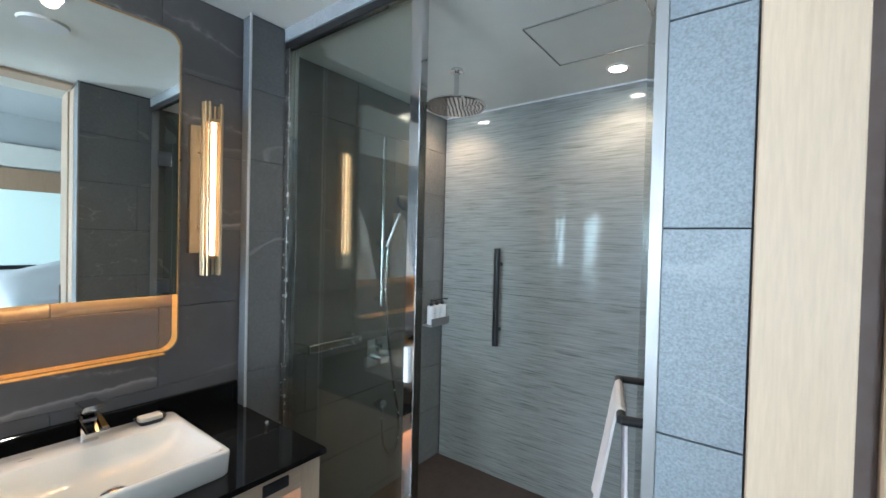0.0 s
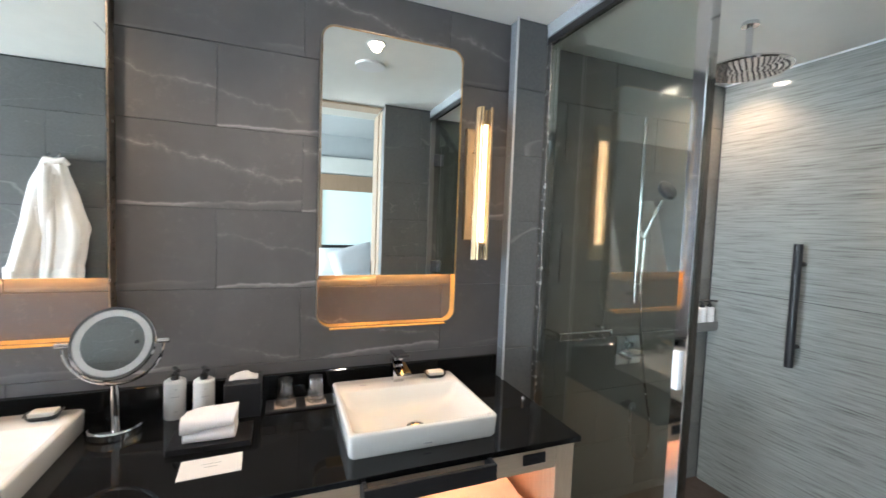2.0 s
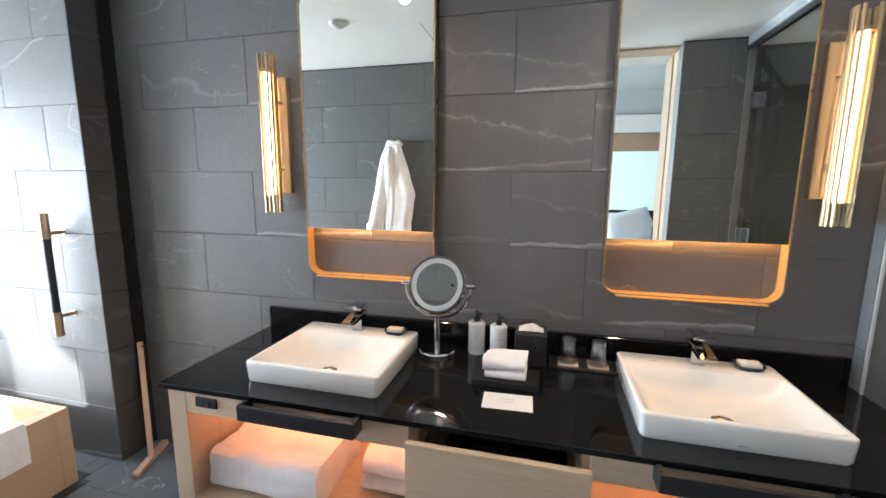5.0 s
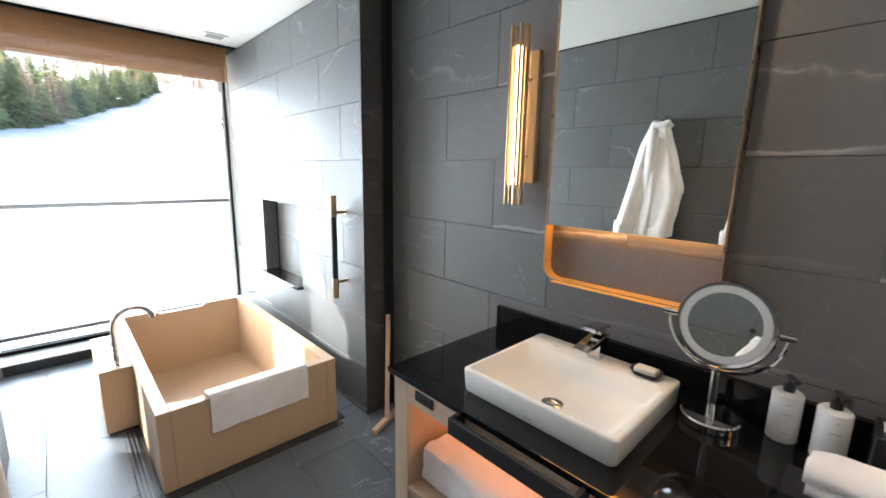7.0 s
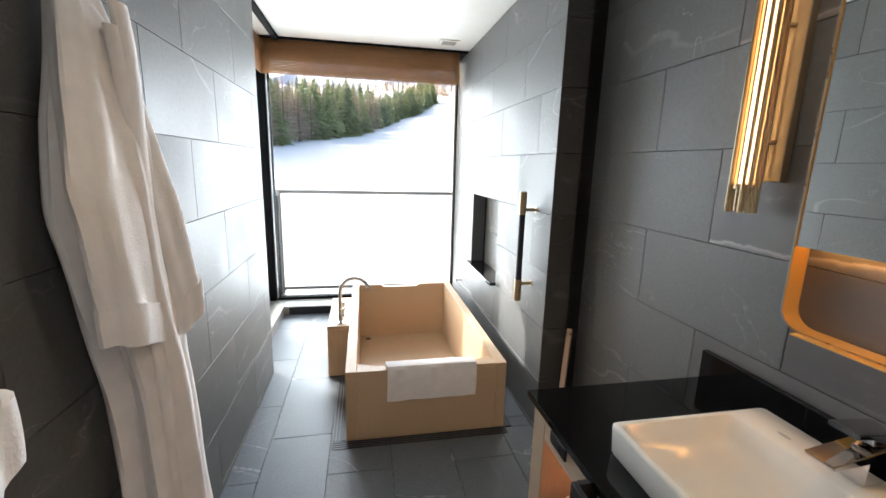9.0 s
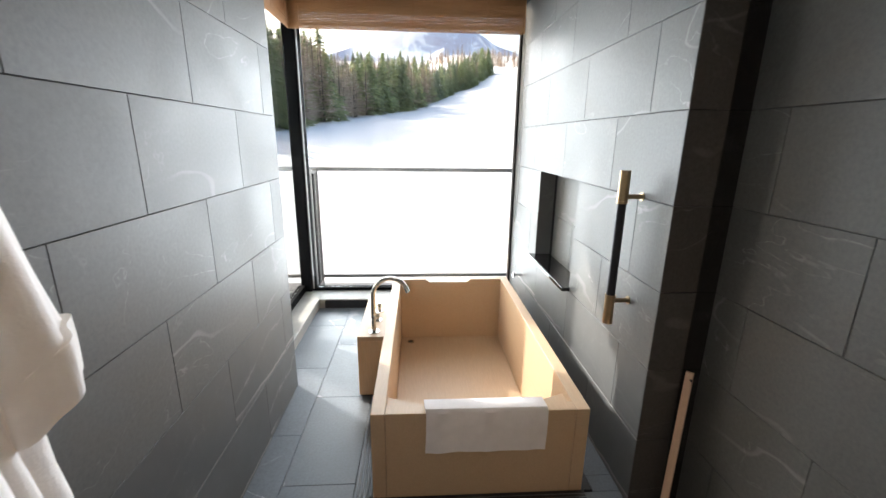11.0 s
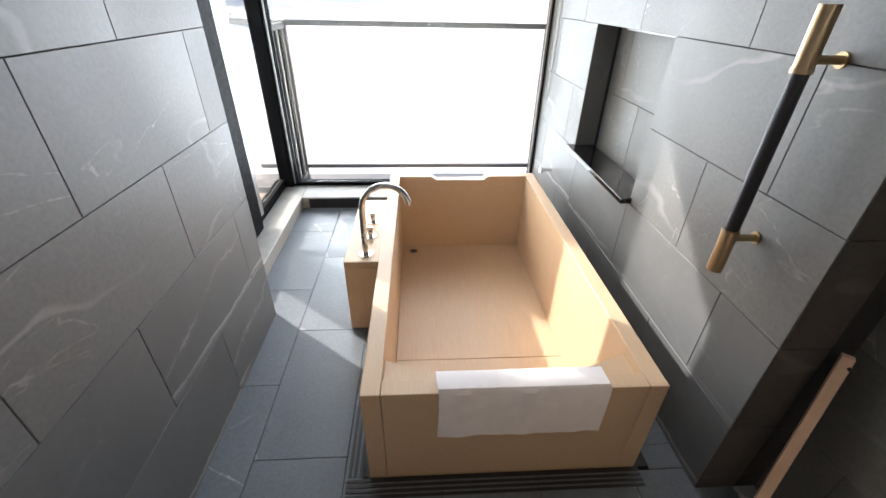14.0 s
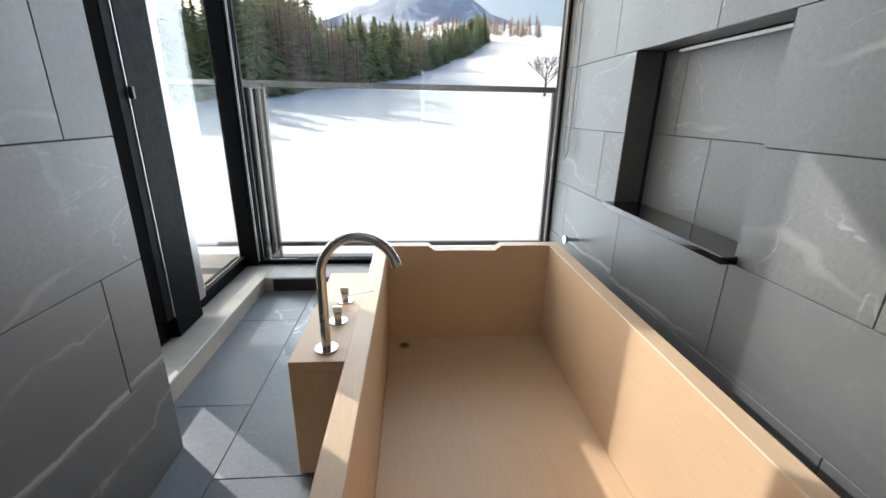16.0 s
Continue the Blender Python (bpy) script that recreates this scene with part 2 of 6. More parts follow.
M["shfloor"] = simple("shower_tray_stone", (0.07, 0.055, 0.048), 0.5, var=0.15)
M["snow"] = simple("snow", (0.98, 0.96, 0.93), 0.8, var=0.01, scale=0.1)
M["bark"] = simple("grey_bark", (0.16, 0.13, 0.11), 0.9, var=0.2, scale=2)
M["deck"] = wood("deck_boards", (0.42, 0.28, 0.2), (0.34, 0.22, 0.15), "x", 0.7)
M["bedwood"] = wood("panelled_wood", (0.42, 0.28, 0.18), (0.34, 0.22, 0.13), "z", 0.5)
M["plaster"] = simple("grey_plaster", (0.5, 0.52, 0.52), 0.8, var=0.02)
M["cream"] = simple("cream_fabric", (0.78, 0.76, 0.7), 0.9, var=0.02)
# the shade emits a little itself, in place of daylight coming through it
M["teal"] = emit("glowing_roller_shade", (0.62, 0.74, 0.70), 0.1)
M["carpet"] = simple("brown_carpet", (0.18, 0.14, 0.11), 0.95, var=0.1, scale=40)
M["linen"] = simple("white_linen", (0.8, 0.8, 0.82), 0.85, var=0.02)


def foliage(name, color):
    m, nt, b = mat_new(name)
    oi = nt.nodes.new("ShaderNodeObjectInfo")
    ge = nt.nodes.new("ShaderNodeNewGeometry")
    c = ramp(nt, ge.outputs["Random Per Island"], [(0.1, tuple(x * 0.6 for x in color)), (0.9, tuple(x * 1.35 for x in color))])
    c2 = mixc(nt, 0.5, c, ramp(nt, oi.outputs["Random"], [(0.0, tuple(x * 0.7 for x in color)), (1.0, tuple(x * 1.3 for x in color))]))
    nt.links.new(c2, b.inputs["Base Color"])
    b.inputs["Roughness"].default_value = 0.8
    tl = nt.nodes.new("ShaderNodeBsdfTranslucent")
    nt.links.new(c2, tl.inputs["Color"])
    mx = nt.nodes.new("ShaderNodeMixShader")
    mx.inputs[0].default_value = 0.5
    nt.links.new(b.outputs[0], mx.inputs[1])
    nt.links.new(tl.outputs[0], mx.inputs[2])
    out = [n for n in nt.nodes if n.bl_idname == "ShaderNodeOutputMaterial"][0]
    nt.links.new(mx.outputs[0], out.inputs[0])
    return m


# needle and twig colours lifted well above natural ones, painting in haze over the wood
M["fir"] = foliage("fir_needles", (0.41, 0.45, 0.24))
M["fird"] = foliage("dark_fir_needles", (0.32, 0.37, 0.25))
M["larch"] = foliage("bare_larch_twigs", (0.62, 0.51, 0.4))


def vein_tile(name, base):
    """Slate tile with a crusty pale seam along its lower edge and one drifting diagonal vein."""
    m, nt, b = mat_new(name)
    v = coords(nt)
    vo = coords(nt, shift=False)
    sp = nt.nodes.new("ShaderNodeSeparateXYZ")
    nt.links.new(vo, sp.inputs[0])
    oi = nt.nodes.new("ShaderNodeObjectInfo")

    def math_(op, a, c, d=None):
        n = nt.nodes.new("ShaderNodeMath")
        n.operation = op
        for i, q in enumerate((a, c, d)):
            if q is None:
                continue
            if isinstance(q, (int, float)):
                n.inputs[i].default_value = q
            else:
                nt.links.new(q, n.inputs[i])
        return n.outputs[0]
    wob = noise_tex(nt, v, 5.0, 5, 0.6)
    ragged = noise_tex(nt, v, 30.0, 5, 0.7)
    base_c = ramp(nt, noise_tex(nt, v, 3.0, 6, 0.6), [(0.25, tuple(x * 0.8 for x in base)), (0.75, tuple(x * 1.25 for x in base))])
    y, z = sp.outputs["Y"], sp.outputs["Z"]
    line = math_("MULTIPLY_ADD", y, 0.2, math_("MULTIPLY_ADD", wob, 0.14, -0.07))
    line = math_("ADD", line, math_("MULTIPLY_ADD", oi.outputs["Random"], 0.16, -0.09))
    d1 = math_("ABSOLUTE", math_("SUBTRACT", z, line), 0)
    v1 = ramp(nt, d1, [(0.0, (0.75, 0.75, 0.75)), (0.003, (0.35, 0.35, 0.35)), (0.012, (0.07, 0.07, 0.07)), (0.03, (0, 0, 0))])
    v1 = mixc(nt, 1.0, v1, ramp(nt, ragged, [(0.4, (0.25, 0.25, 0.25)), (0.6, (1, 1, 1))]), "MULTIPLY")
    v1 = mixc(nt, 1.0, v1, ramp(nt, noise_tex(nt, v, 2.6, 2), [(0.4, (0.1, 0.1, 0.1)), (0.58, (1, 1, 1))]), "MULTIPLY")
    v1 = mixc(nt, 1.0, v1, ramp(nt, math_("FRACT", math_("MULTIPLY", oi.outputs["Random"], 13.0), 0), [(0.4, (0.12, 0.12, 0.12)), (0.5, (0.9, 0.9, 0.9))]), "MULTIPLY")
    edge = math_("MULTIPLY_ADD", y, -0.05, math_("MULTIPLY_ADD", wob, 0.05, -0.156))
    d2 = math_("SUBTRACT", z, edge)
    v2 = ramp(nt, math_("MULTIPLY_ADD", math_("MULTIPLY_ADD", ragged, 0.012, d2), 1.0, 0.05), [(0.02, (0, 0, 0)), (0.046, (0.18, 0.18, 0.18)), (0.06, (0.95, 0.95, 0.95)), (0.063, (0, 0, 0))])
    v2 = mixc(nt, 1.0, v2, ramp(nt, math_("FRACT", math_("MULTIPLY", oi.outputs["Random"], 7.0), 0), [(0.35, (0.2, 0.2, 0.2)), (0.4, (0.9, 0.9, 0.9))]), "MULTIPLY")
    v2 = mixc(nt, 1.0, v2, ramp(nt, noise_tex(nt, v, 1.5, 1), [(0.44, (0.0, 0.0, 0.0)), (0.52, (1, 1, 1))]), "MULTIPLY")
    dust = ramp(nt, ragged, [(0.55, (0, 0, 0)), (0.72, (0.12, 0.12, 0.12))])
    v2 = mixc(nt, 1.0, v2, mixc(nt, 1.0, dust, ramp(nt, noise_tex(nt, v, 3.2, 3), [(0.5, (0, 0, 0)), (0.62, (1, 1, 1))]), "MULTIPLY"), "ADD")
    amt = mixc(nt, 1.0, v1, v2, "ADD")
    amt = mixc(nt, 1.0, amt, (0.58, 0.58, 0.58), "MULTIPLY")
    nt.links.new(mixc(nt, amt, base_c, (0.6, 0.57, 0.54)), b.inputs["Base Color"])
    b.inputs["Roughness"].default_value = 0.5
    b.inputs["Specular IOR Level"].default_value = 0.9
    bump(nt, b, noise_tex(nt, v, 45.0, 6, 0.7), 0.25, 0.0012)
    return m


M["vtile"] = vein_tile("veined_slate_tile", (0.1, 0.093, 0.091))
M["vcool"] = vein_tile("cool_veined_slate_tile", (0.088, 0.092, 0.094))


def shower_tile():
    m, nt, b = mat_new("striated_grey_tile")
    v = coords(nt, (1.4, 1.4, 38), False)
    s = noise_tex(nt, v, 3.0, 6, 0.65, 0.4)
    v2 = coords(nt, (1, 1, 1), False)
    cl = noise_tex(nt, v2, 2.0, 3)
    c = ramp(nt, s, [(0.3, (0.11, 0.113, 0.105)), (0.40, (0.21, 0.217, 0.205)), (0.5, (0.29, 0.3, 0.285)), (0.7, (0.38, 0.39, 0.37))])
    c = mixc(nt, 0.22, c, ramp(nt, cl, [(0.3, (0.2, 0.195, 0.185)), (0.7, (0.32, 0.315, 0.3))]))
    nt.links.new(c, b.inputs["Base Color"])
    b.inputs["Roughness"].default_value = 0.07
    bump(nt, b, s, 0.015, 0.0006)
    return m


M["shtile"] = shower_tile()


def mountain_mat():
    m, nt, b = mat_new("haze_tinted_mountain")
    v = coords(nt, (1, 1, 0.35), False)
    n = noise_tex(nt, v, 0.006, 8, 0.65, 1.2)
    # distance haze is put into these pale blue-lilac base colours
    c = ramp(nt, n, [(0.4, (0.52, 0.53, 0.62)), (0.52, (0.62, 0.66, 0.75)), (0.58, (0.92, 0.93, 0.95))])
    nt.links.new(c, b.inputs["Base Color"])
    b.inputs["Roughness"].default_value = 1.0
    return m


M["mountain"] = mountain_mat()


# ---- mesh helpers ----
def box(bm, x0, x1, y0, y1, z0, z1, m=None):
    vs = [bm.verts.new(p) for p in ((x0, y0, z0), (x1, y0, z0), (x1, y1, z0), (x0, y1, z0),
                                    (x0, y0, z1), (x1, y0, z1), (x1, y1, z1), (x0, y1, z1))]
    for f in ((3, 2, 1, 0), (4, 5, 6, 7), (0, 1, 5, 4), (1, 2, 6, 5), (2, 3, 7, 6), (3, 0, 4, 7)):
        bm.faces.new([vs[i] for i in f])
    if m is not None:
        bmesh.ops.transform(bm, matrix=m, verts=vs)
    return vs


def cbox(x0, x1, y0, y1, z0, z1, bev=0.0, seg=1):
    bm = bmesh.new()
    box(bm, x0, x1, y0, y1, z0, z1)
    if bev:
        bmesh.ops.bevel(bm, geom=bm.edges[:], offset=bev, segments=seg, profile=0.5, affect="EDGES")
    return bm


def cyl(bm, p, q, r, r2=None, seg=20, caps=True):
    p, q = Vector(p), Vector(q)
    d = q - p
    rot = d.to_track_quat("Z", "Y").to_matrix().to_4x4()
    m = Matrix.Translation((p + q) / 2) @ rot
    bmesh.ops.create_cone(bm, cap_ends=caps, segments=seg, radius1=r, radius2=r if r2 is None else r2, depth=d.length, matrix=m)
    return bm


def tube(bm, pts, r, seg=12, flat=None):
    pts = [Vector(p) for p in pts]
    rings = []
    side = None
    for i, p in enumerate(pts):
        t = (pts[min(i + 1, len(pts) - 1)] - pts[max(i - 1, 0)]).normalized()
        if side is None:
            side = t.orthogonal().normalized() if flat is None else Vector(flat)
        side = (side - t * side.dot(t)).normalized()
        up = t.cross(side)
        rr = r[i] if isinstance(r, (list, tuple)) else r
        ring = []
        for k in range(seg):
            a = 2 * math.pi * k / seg
            ring.append(bm.verts.new(p + side * math.cos(a) * rr + up * math.sin(a) * rr))
        rings.append(ring)
    for a, b in zip(rings, rings[1:]):
        for k in range(seg):
            bm.faces.new((a[k], a[(k + 1) % seg], b[(k + 1) % seg], b[k]))
    bm.faces.new(rings[0][::-1])
    bm.faces.new(rings[-1])
    return bm


def lathe(profile, seg=28, c=(0, 0, 0)):
    bm = bmesh.new()
    rings = []
    for r, z in profile:
        rings.append([bm.verts.new((c[0] + r * math.cos(2 * math.pi * k / seg), c[1] + r * math.sin(2 * math.pi * k / seg), c[2] + z)) for k in range(seg)])
    for a, b in zip(rings, rings[1:]):
        for k in range(seg):
            bm.faces.new((a[k], a[(k + 1) % seg], b[(k + 1) % seg], b[k]))
    if profile[0][0] > 0.0005:
        bm.faces.new(rings[0][::-1])
    if profile[-1][0] > 0.0005:
        bm.faces.new(rings[-1])
    return bm


def mesh_of(name, bm, material, smooth=False):
    bmesh.ops.recalc_face_normals(bm, faces=bm.faces[:])
    me = bpy.data.meshes.new(name)
    bm.to_mesh(me)
    bm.free()
    me.materials.append(material)
    if smooth:
        me.polygons.foreach_set("use_smooth", [True] * len(me.polygons))
        me.set_sharp_from_angle(angle=radians(38))
    return me


def part(name, bm, material, parent, label="", smooth=False, kind=""):
    ob = new(name, mesh_of(name, bm, material, smooth))
    ob.parent = parent
    if label:
        tagged(ob, label)
    if kind:
        tagged(ob, kind=kind)
    return ob


def thicken(bm, t):
    """Gives an open sheet a back face and closed rims, t along its normals."""
    bm.normal_update()
    nrm = {v: v.normal.copy() for v in bm.verts}
    src = list(bm.verts)
    ret = bmesh.ops.extrude_face_region(bm, geom=bm.faces[:])
    new_v = [g for g in ret["geom"] if isinstance(g, bmesh.types.BMVert)]
    for v in new_v:
        near = min(src, key=lambda q: (q.co - v.co).length_squared)
        v.co += nrm[near] * t


def thing(name, label, category, loc=(0, 0, 0), group=""):
    ob = new(name)
    ob.location = loc
    ob.empty_display_size = 0.05
    return tagged(ob, label, category, group)


def structure(name, bm, material, label, smooth=False):
    ob = new(name, mesh_of(name, bm, material, smooth))
    return tagged(ob, label, kind="structure")


# ---- the large structure ----
CEIL = 2.41
VX, EX, WX = 1.91, 1.71, 0.175      # faces of the vanity wall, bath wall, west wall
floor = structure("floor", cbox(-0.3, 2.1, -0.94, 2.44, -0.2, -0.006), M["grout"], "dark grout bed under slate floor tiles")
for n, b in (("floor", (-0.5, 0.665, 2.44, 4.8)), ("floor", (1.60, 2.1, 2.44, 4.8)), ("floor", (0.665, 1.60, 4.13, 4.8))):
    structure(n, cbox(b[0], b[1], b[2], b[3], -0.2, -0.006), M["grout"], "dark grout bed under slate floor tiles")
structure("tub_pit", cbox(0.665, 1.60, 2.44, 4.13, -0.3, -0.16), M["wallcore"], "dark sunken pit below the bath")
structure("shower_floor", cbox(0.1, 2.1, -2.4, -0.94, -0.2, -0.05), M["shfloor"], "brown stone shower tray")
wall_vanity = structure("wall_vanity", cbox(VX + 0.008, VX + 0.2, -2.4, 2.395, -0.2, 2.6), M["walljoint"], "dark slate-tiled wall behind the vanity")
wall_bath = structure("wall_bath", cbox(EX + 0.13, EX + 0.4, 2.395, 4.8, -0.2, 2.6), M["grout"], "dark slate-tiled wall beside the bath")
bm = bmesh.new()
xa, xb = EX + 0.008, EX + 0.13
box(bm, xa, xb, 2.403, 3.21, -0.2, 2.6)
box(bm, xa, xb, 3.89, 4.8, -0.2, 2.6)
box(bm, xa, xb, 3.21, 3.89, -0.2, 0.592)
box(bm, xa, xb, 3.21, 3.89, 1.208, 2.6)
structure("wall_bath_front", bm, M["grout"], "dark slate-tiled wall leaf with a recessed niche")
wall_west = structure("wall_west", cbox(-0.02, WX - 0.008, 0.42, 3.272, -0.2, 2.6), M["grout"], "dark slate-tiled wall opposite the vanity")
wall_jamb = structure("wall_jamb", cbox(0.02, 0.25, -2.4, -0.555, -0.2, 2.6), M["grout"], "short slate-tiled wall between doorway and shower")
wall_pilaster = structure("wall_pilaster", cbox(1.843, VX + 0.008, -0.92, -0.770, -0.2, 2.6), M["walljoint"], "slate-tiled pilaster beside the shower glass")
wall_shower = structure("wall_shower_back", cbox(0.1, 2.1, -2.5, -2.235, -0.2, 2.6), M["grout"], "grey striated tiled shower wall")
structure("ceiling", cbox(-0.3, 2.1, -0.94, 4.26, CEIL, 2.6), M["paint"], "smooth off-white painted ceiling")
structure("ceiling_shower", cbox(0.1, 2.1, -2.4, -0.98, 2.35, 2.6), M["paint"], "off-white painted shower ceiling")
structure("shower_header", cbox(0.258, VX, -0.98, -0.92, 2.352, CEIL), M["headlit"], "stone strip above the shower glass")
structure("ceiling_slot", cbox(-0.3, 2.1, 4.26, 4.80, 2.47, 2.6), M["blackframe"], "black blind slot above the windows")
structure("ceiling_slot_edge", cbox(-0.12, 1.71, 4.262, 4.30, 2.40, 2.468), M["blackframe"], "black metal edge of the blind slot")
structure("ceiling_slot_edge", cbox(0.10, 0.14, 3.29, 4.26, 2.38, 2.409), M["blackframe"], "black metal edge of the blind slot")

structure("ceiling_seam", cbox(0.52, 0.95, 1.088, 1.0925, 2.4088, 2.4099), M["greymetal"], "short thin dark seam in the painted ceiling")

_tile_cache = {}


def tile_piece(axis, w, h, t, mat, name):
    key = (axis, round(w, 4), round(h, 4), round(t, 4), mat)
    if key not in _tile_cache:
        d = {"x": (t, w, h), "y": (w, t, h), "z": (w, h, t)}[axis]
        bm = cbox(-d[0] / 2, d[0] / 2, -d[1] / 2, d[1] / 2, -d[2] / 2, d[2] / 2)
        es = [e for e in bm.edges]
        bmesh.ops.bevel(bm, geom=es, offset=0.0008, segments=1, affect="EDGES")
        _tile_cache[key] = mesh_of(name, bm, M[mat])
    return _tile_cache[key]


def lay(parent, axis, plane, sgn, u, v, mat, t=0.012, name="tile"):
    """One rectangular piece: u and v are its spans on the face, plane its outer face."""
    g = 0.0012
    w, h = u[1] - u[0] - 2 * g, v[1] - v[0] - 2 * g
    if w < 0.012 or h < 0.012:
        return
    c = plane - sgn * t / 2
    uc, vc = (u[0] + u[1]) / 2, (v[0] + v[1]) / 2
    loc = {"x": (c, uc, vc), "y": (uc, c, vc), "z": (uc, vc, c)}[axis]
    ob = new(name, tile_piece(axis, w, h, t, mat, name))
    ob.parent = parent
    ob.location = loc


def tile_rows(parent, axis, plane, sgn, lo, hi, z0, z1, offs, period, mat="tile", hole=None, rowh=0.3, base=0.0):
    k = int(math.floor((z0 - base) / rowh))
    while base + k * rowh < z1 - 1e-4:
        a, b = max(z0, base + k * rowh), min(z1, base + (k + 1) * rowh)
        o = offs[k % len(offs)]
        n = int(math.floor((lo - o) / period))
        kinds_ = mat
        while o + n * period < hi - 1e-4:
            p, q = max(lo, o + n * period), min(hi, o + (n + 1) * period)
            mat = kinds_ if isinstance(kinds_, str) else kinds_[0] if (p + q) / 2 < kinds_[2] else kinds_[1]
            if hole and hole[2] < (a + b) / 2 < hole[3] and q > hole[0] and p < hole[1]:
                lay(parent, axis, plane, sgn, (p, min(q, hole[0])), (a, b), mat) if p < hole[0] else None
                lay(parent, axis, plane, sgn, (max(p, hole[1]), q), (a, b), mat) if q > hole[1] else None
            else:
                lay(parent, axis, plane, sgn, (p, q), (a, b), mat)
            n += 1
        mat = kinds_
        k += 1


def column_rows(parent, plane, x0, x1, y0, y1, skip=None, mat="floor"):
    """Floor tiles laid lengthwise along y in columns along x."""
    cw, ln = 0.305, 0.61
    i = int(math.floor((x0 - 0.005) / cw))
    while 0.005 + i * cw < x1 - 1e-4:
        a, b = max(x0, 0.005 + i * cw), min(x1, 0.005 + (i + 1) * cw)
        o = 2.85 if i % 2 == 0 else 2.545
        n = int(math.floor((y0 - o) / ln))
        while o + n * ln < y1 - 1e-4:
            p, q = max(y0, o + n * ln), min(y1, o + (n + 1) * ln)
            if skip and a < skip[1] and b > skip[0] and p < skip[3] and q > skip[2]:
                if p < skip[2]:
                    lay(parent, "z", plane, 1, (a, b), (p, skip[2]), mat)
                if q > skip[3]:
                    lay(parent, "z", plane, 1, (a, b), (skip[3], q), mat)
                if a < skip[0]:
                    lay(parent, "z", plane, 1, (a, skip[0]), (max(p, skip[2]), min(q, skip[3])), mat)
                if b > skip[1]:
                    lay(parent, "z", plane, 1, (skip[1], b), (max(p, skip[2]), min(q, skip[3])), mat)
            else:
                lay(parent, "z", plane, 1, (a, b), (p, q), mat)
            n += 1
        i += 1


def all_tiles():
    tile_rows(wall_vanity, "x", VX, -1, -0.775, 2.40, 0, CEIL, (0.438, 0.139), 0.605, mat=("vtile", "tile", 1.5))
    tile_rows(wall_vanity, "x", VX, -1, -2.235, -0.92, -0.05, 2.35, (0.1, 0.4), 0.605, mat="shside")
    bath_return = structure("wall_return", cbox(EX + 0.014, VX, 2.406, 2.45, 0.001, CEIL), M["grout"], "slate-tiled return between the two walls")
    # this face away from the windows gets the tile with painted-in shade
    tile_rows(bath_return, "y", 2.395, -1, EX + 0.001, VX, 0, CEIL, (1.3, 1.3), 0.7, mat="returnshade")
    tile_rows(wall_bath, "x", EX, -1, 2.396, 4.66, 0, 0.6, (2.858, 2.617), 0.605, mat="vcool")
    tile_rows(wall_bath, "x", EX, -1, 2.396, 4.66, 0.6, CEIL, (2.858, 2.617), 0.605, hole=(3.21, 3.89, 0.6, 1.2))
    tile_rows(wall_bath, "x", EX + 0.118, -1, 3.21, 3.89, 0.6, 1.2, (3.55, 3.75), 0.605)
    for yy, s in ((3.21, 1), (3.89, -1)):
        lay(wall_bath, "y", yy, s, (EX + 0.001, EX + 0.106), (0.6, 1.2), "tile")
    lay(wall_bath, "z", 1.2, -1, (EX + 0.001, EX + 0.106), (3.222, 3.878), "tile")
    tile_rows(wall_west, "x", WX, 1, 0.43, 3.28, 0, 0.6, (2.22, 2.525), 0.612, mat="vcool")
    tile_rows(wall_west, "x", WX, 1, 0.43, 3.28, 0.6, CEIL, (2.22, 2.525), 0.612)
    tile_rows(wall_west, "y", 3.28, 1, -0.02, WX - 0.013, 0, CEIL, (-0.5, -0.5), 0.8)
    tile_rows(wall_jamb, "x", 0.258, 1, -0.92, -0.547, 0, CEIL, (-0.547, -0.85), 0.605)
    tile_rows(wall_jamb, "x", 0.258, 1, -2.235, -0.92, -0.05, 2.35, (-0.547, -0.85), 0.605)
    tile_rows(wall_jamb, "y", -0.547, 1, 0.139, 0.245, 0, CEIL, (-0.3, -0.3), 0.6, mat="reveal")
    tile_rows(wall_pilaster, "x", 1.835, -1, -0.92, -0.762, 0, CEIL, (-1.2, -1.2), 0.605)
    # lighter jamb tile on this side paints in the daylight from the windows
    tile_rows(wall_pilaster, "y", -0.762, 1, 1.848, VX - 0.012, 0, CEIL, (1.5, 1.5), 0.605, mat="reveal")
    tile_rows(wall_shower, "y", -2.223, 1, 0.27, VX - 0.012, -0.05, 2.35, (0.0, 0.0), 2.4, mat="shtile", rowh=1.2, base=-0.05)
    column_rows(floor, 0.0, -0.02, VX, -0.92, 4.42, skip=(0.672, 1.60, 2.46, 4.12))


curb = structure("window_curb", cbox(-0.17, 0.04, 3.285, 4.7, -0.006, 0.078, 0.003), M["curb"], "pale grey stone curb under the windows")
structure("window_curb", cbox(0.0405, EX, 4.42, 4.7, -0.006, 0.078, 0.003), M["curb"], "pale grey stone curb under the windows")
part("drain_slot", cbox(0.09, 0.69, 4.412, 4.4195, 0.002, 0.07), M["blackmetal"], curb, "black recess along the curb")
structure("corner_trim", cbox(0.244, 0.2605, -0.5485, -0.5405, 0, CEIL), M["greymetal"], "thin pale metal trim on the wall corner")
structure("corner_trim", cbox(1.831, 1.8385, -0.7665, -0.7585, 0, CEIL), M["paletrim"], "bright steel trim on the pilaster corner")

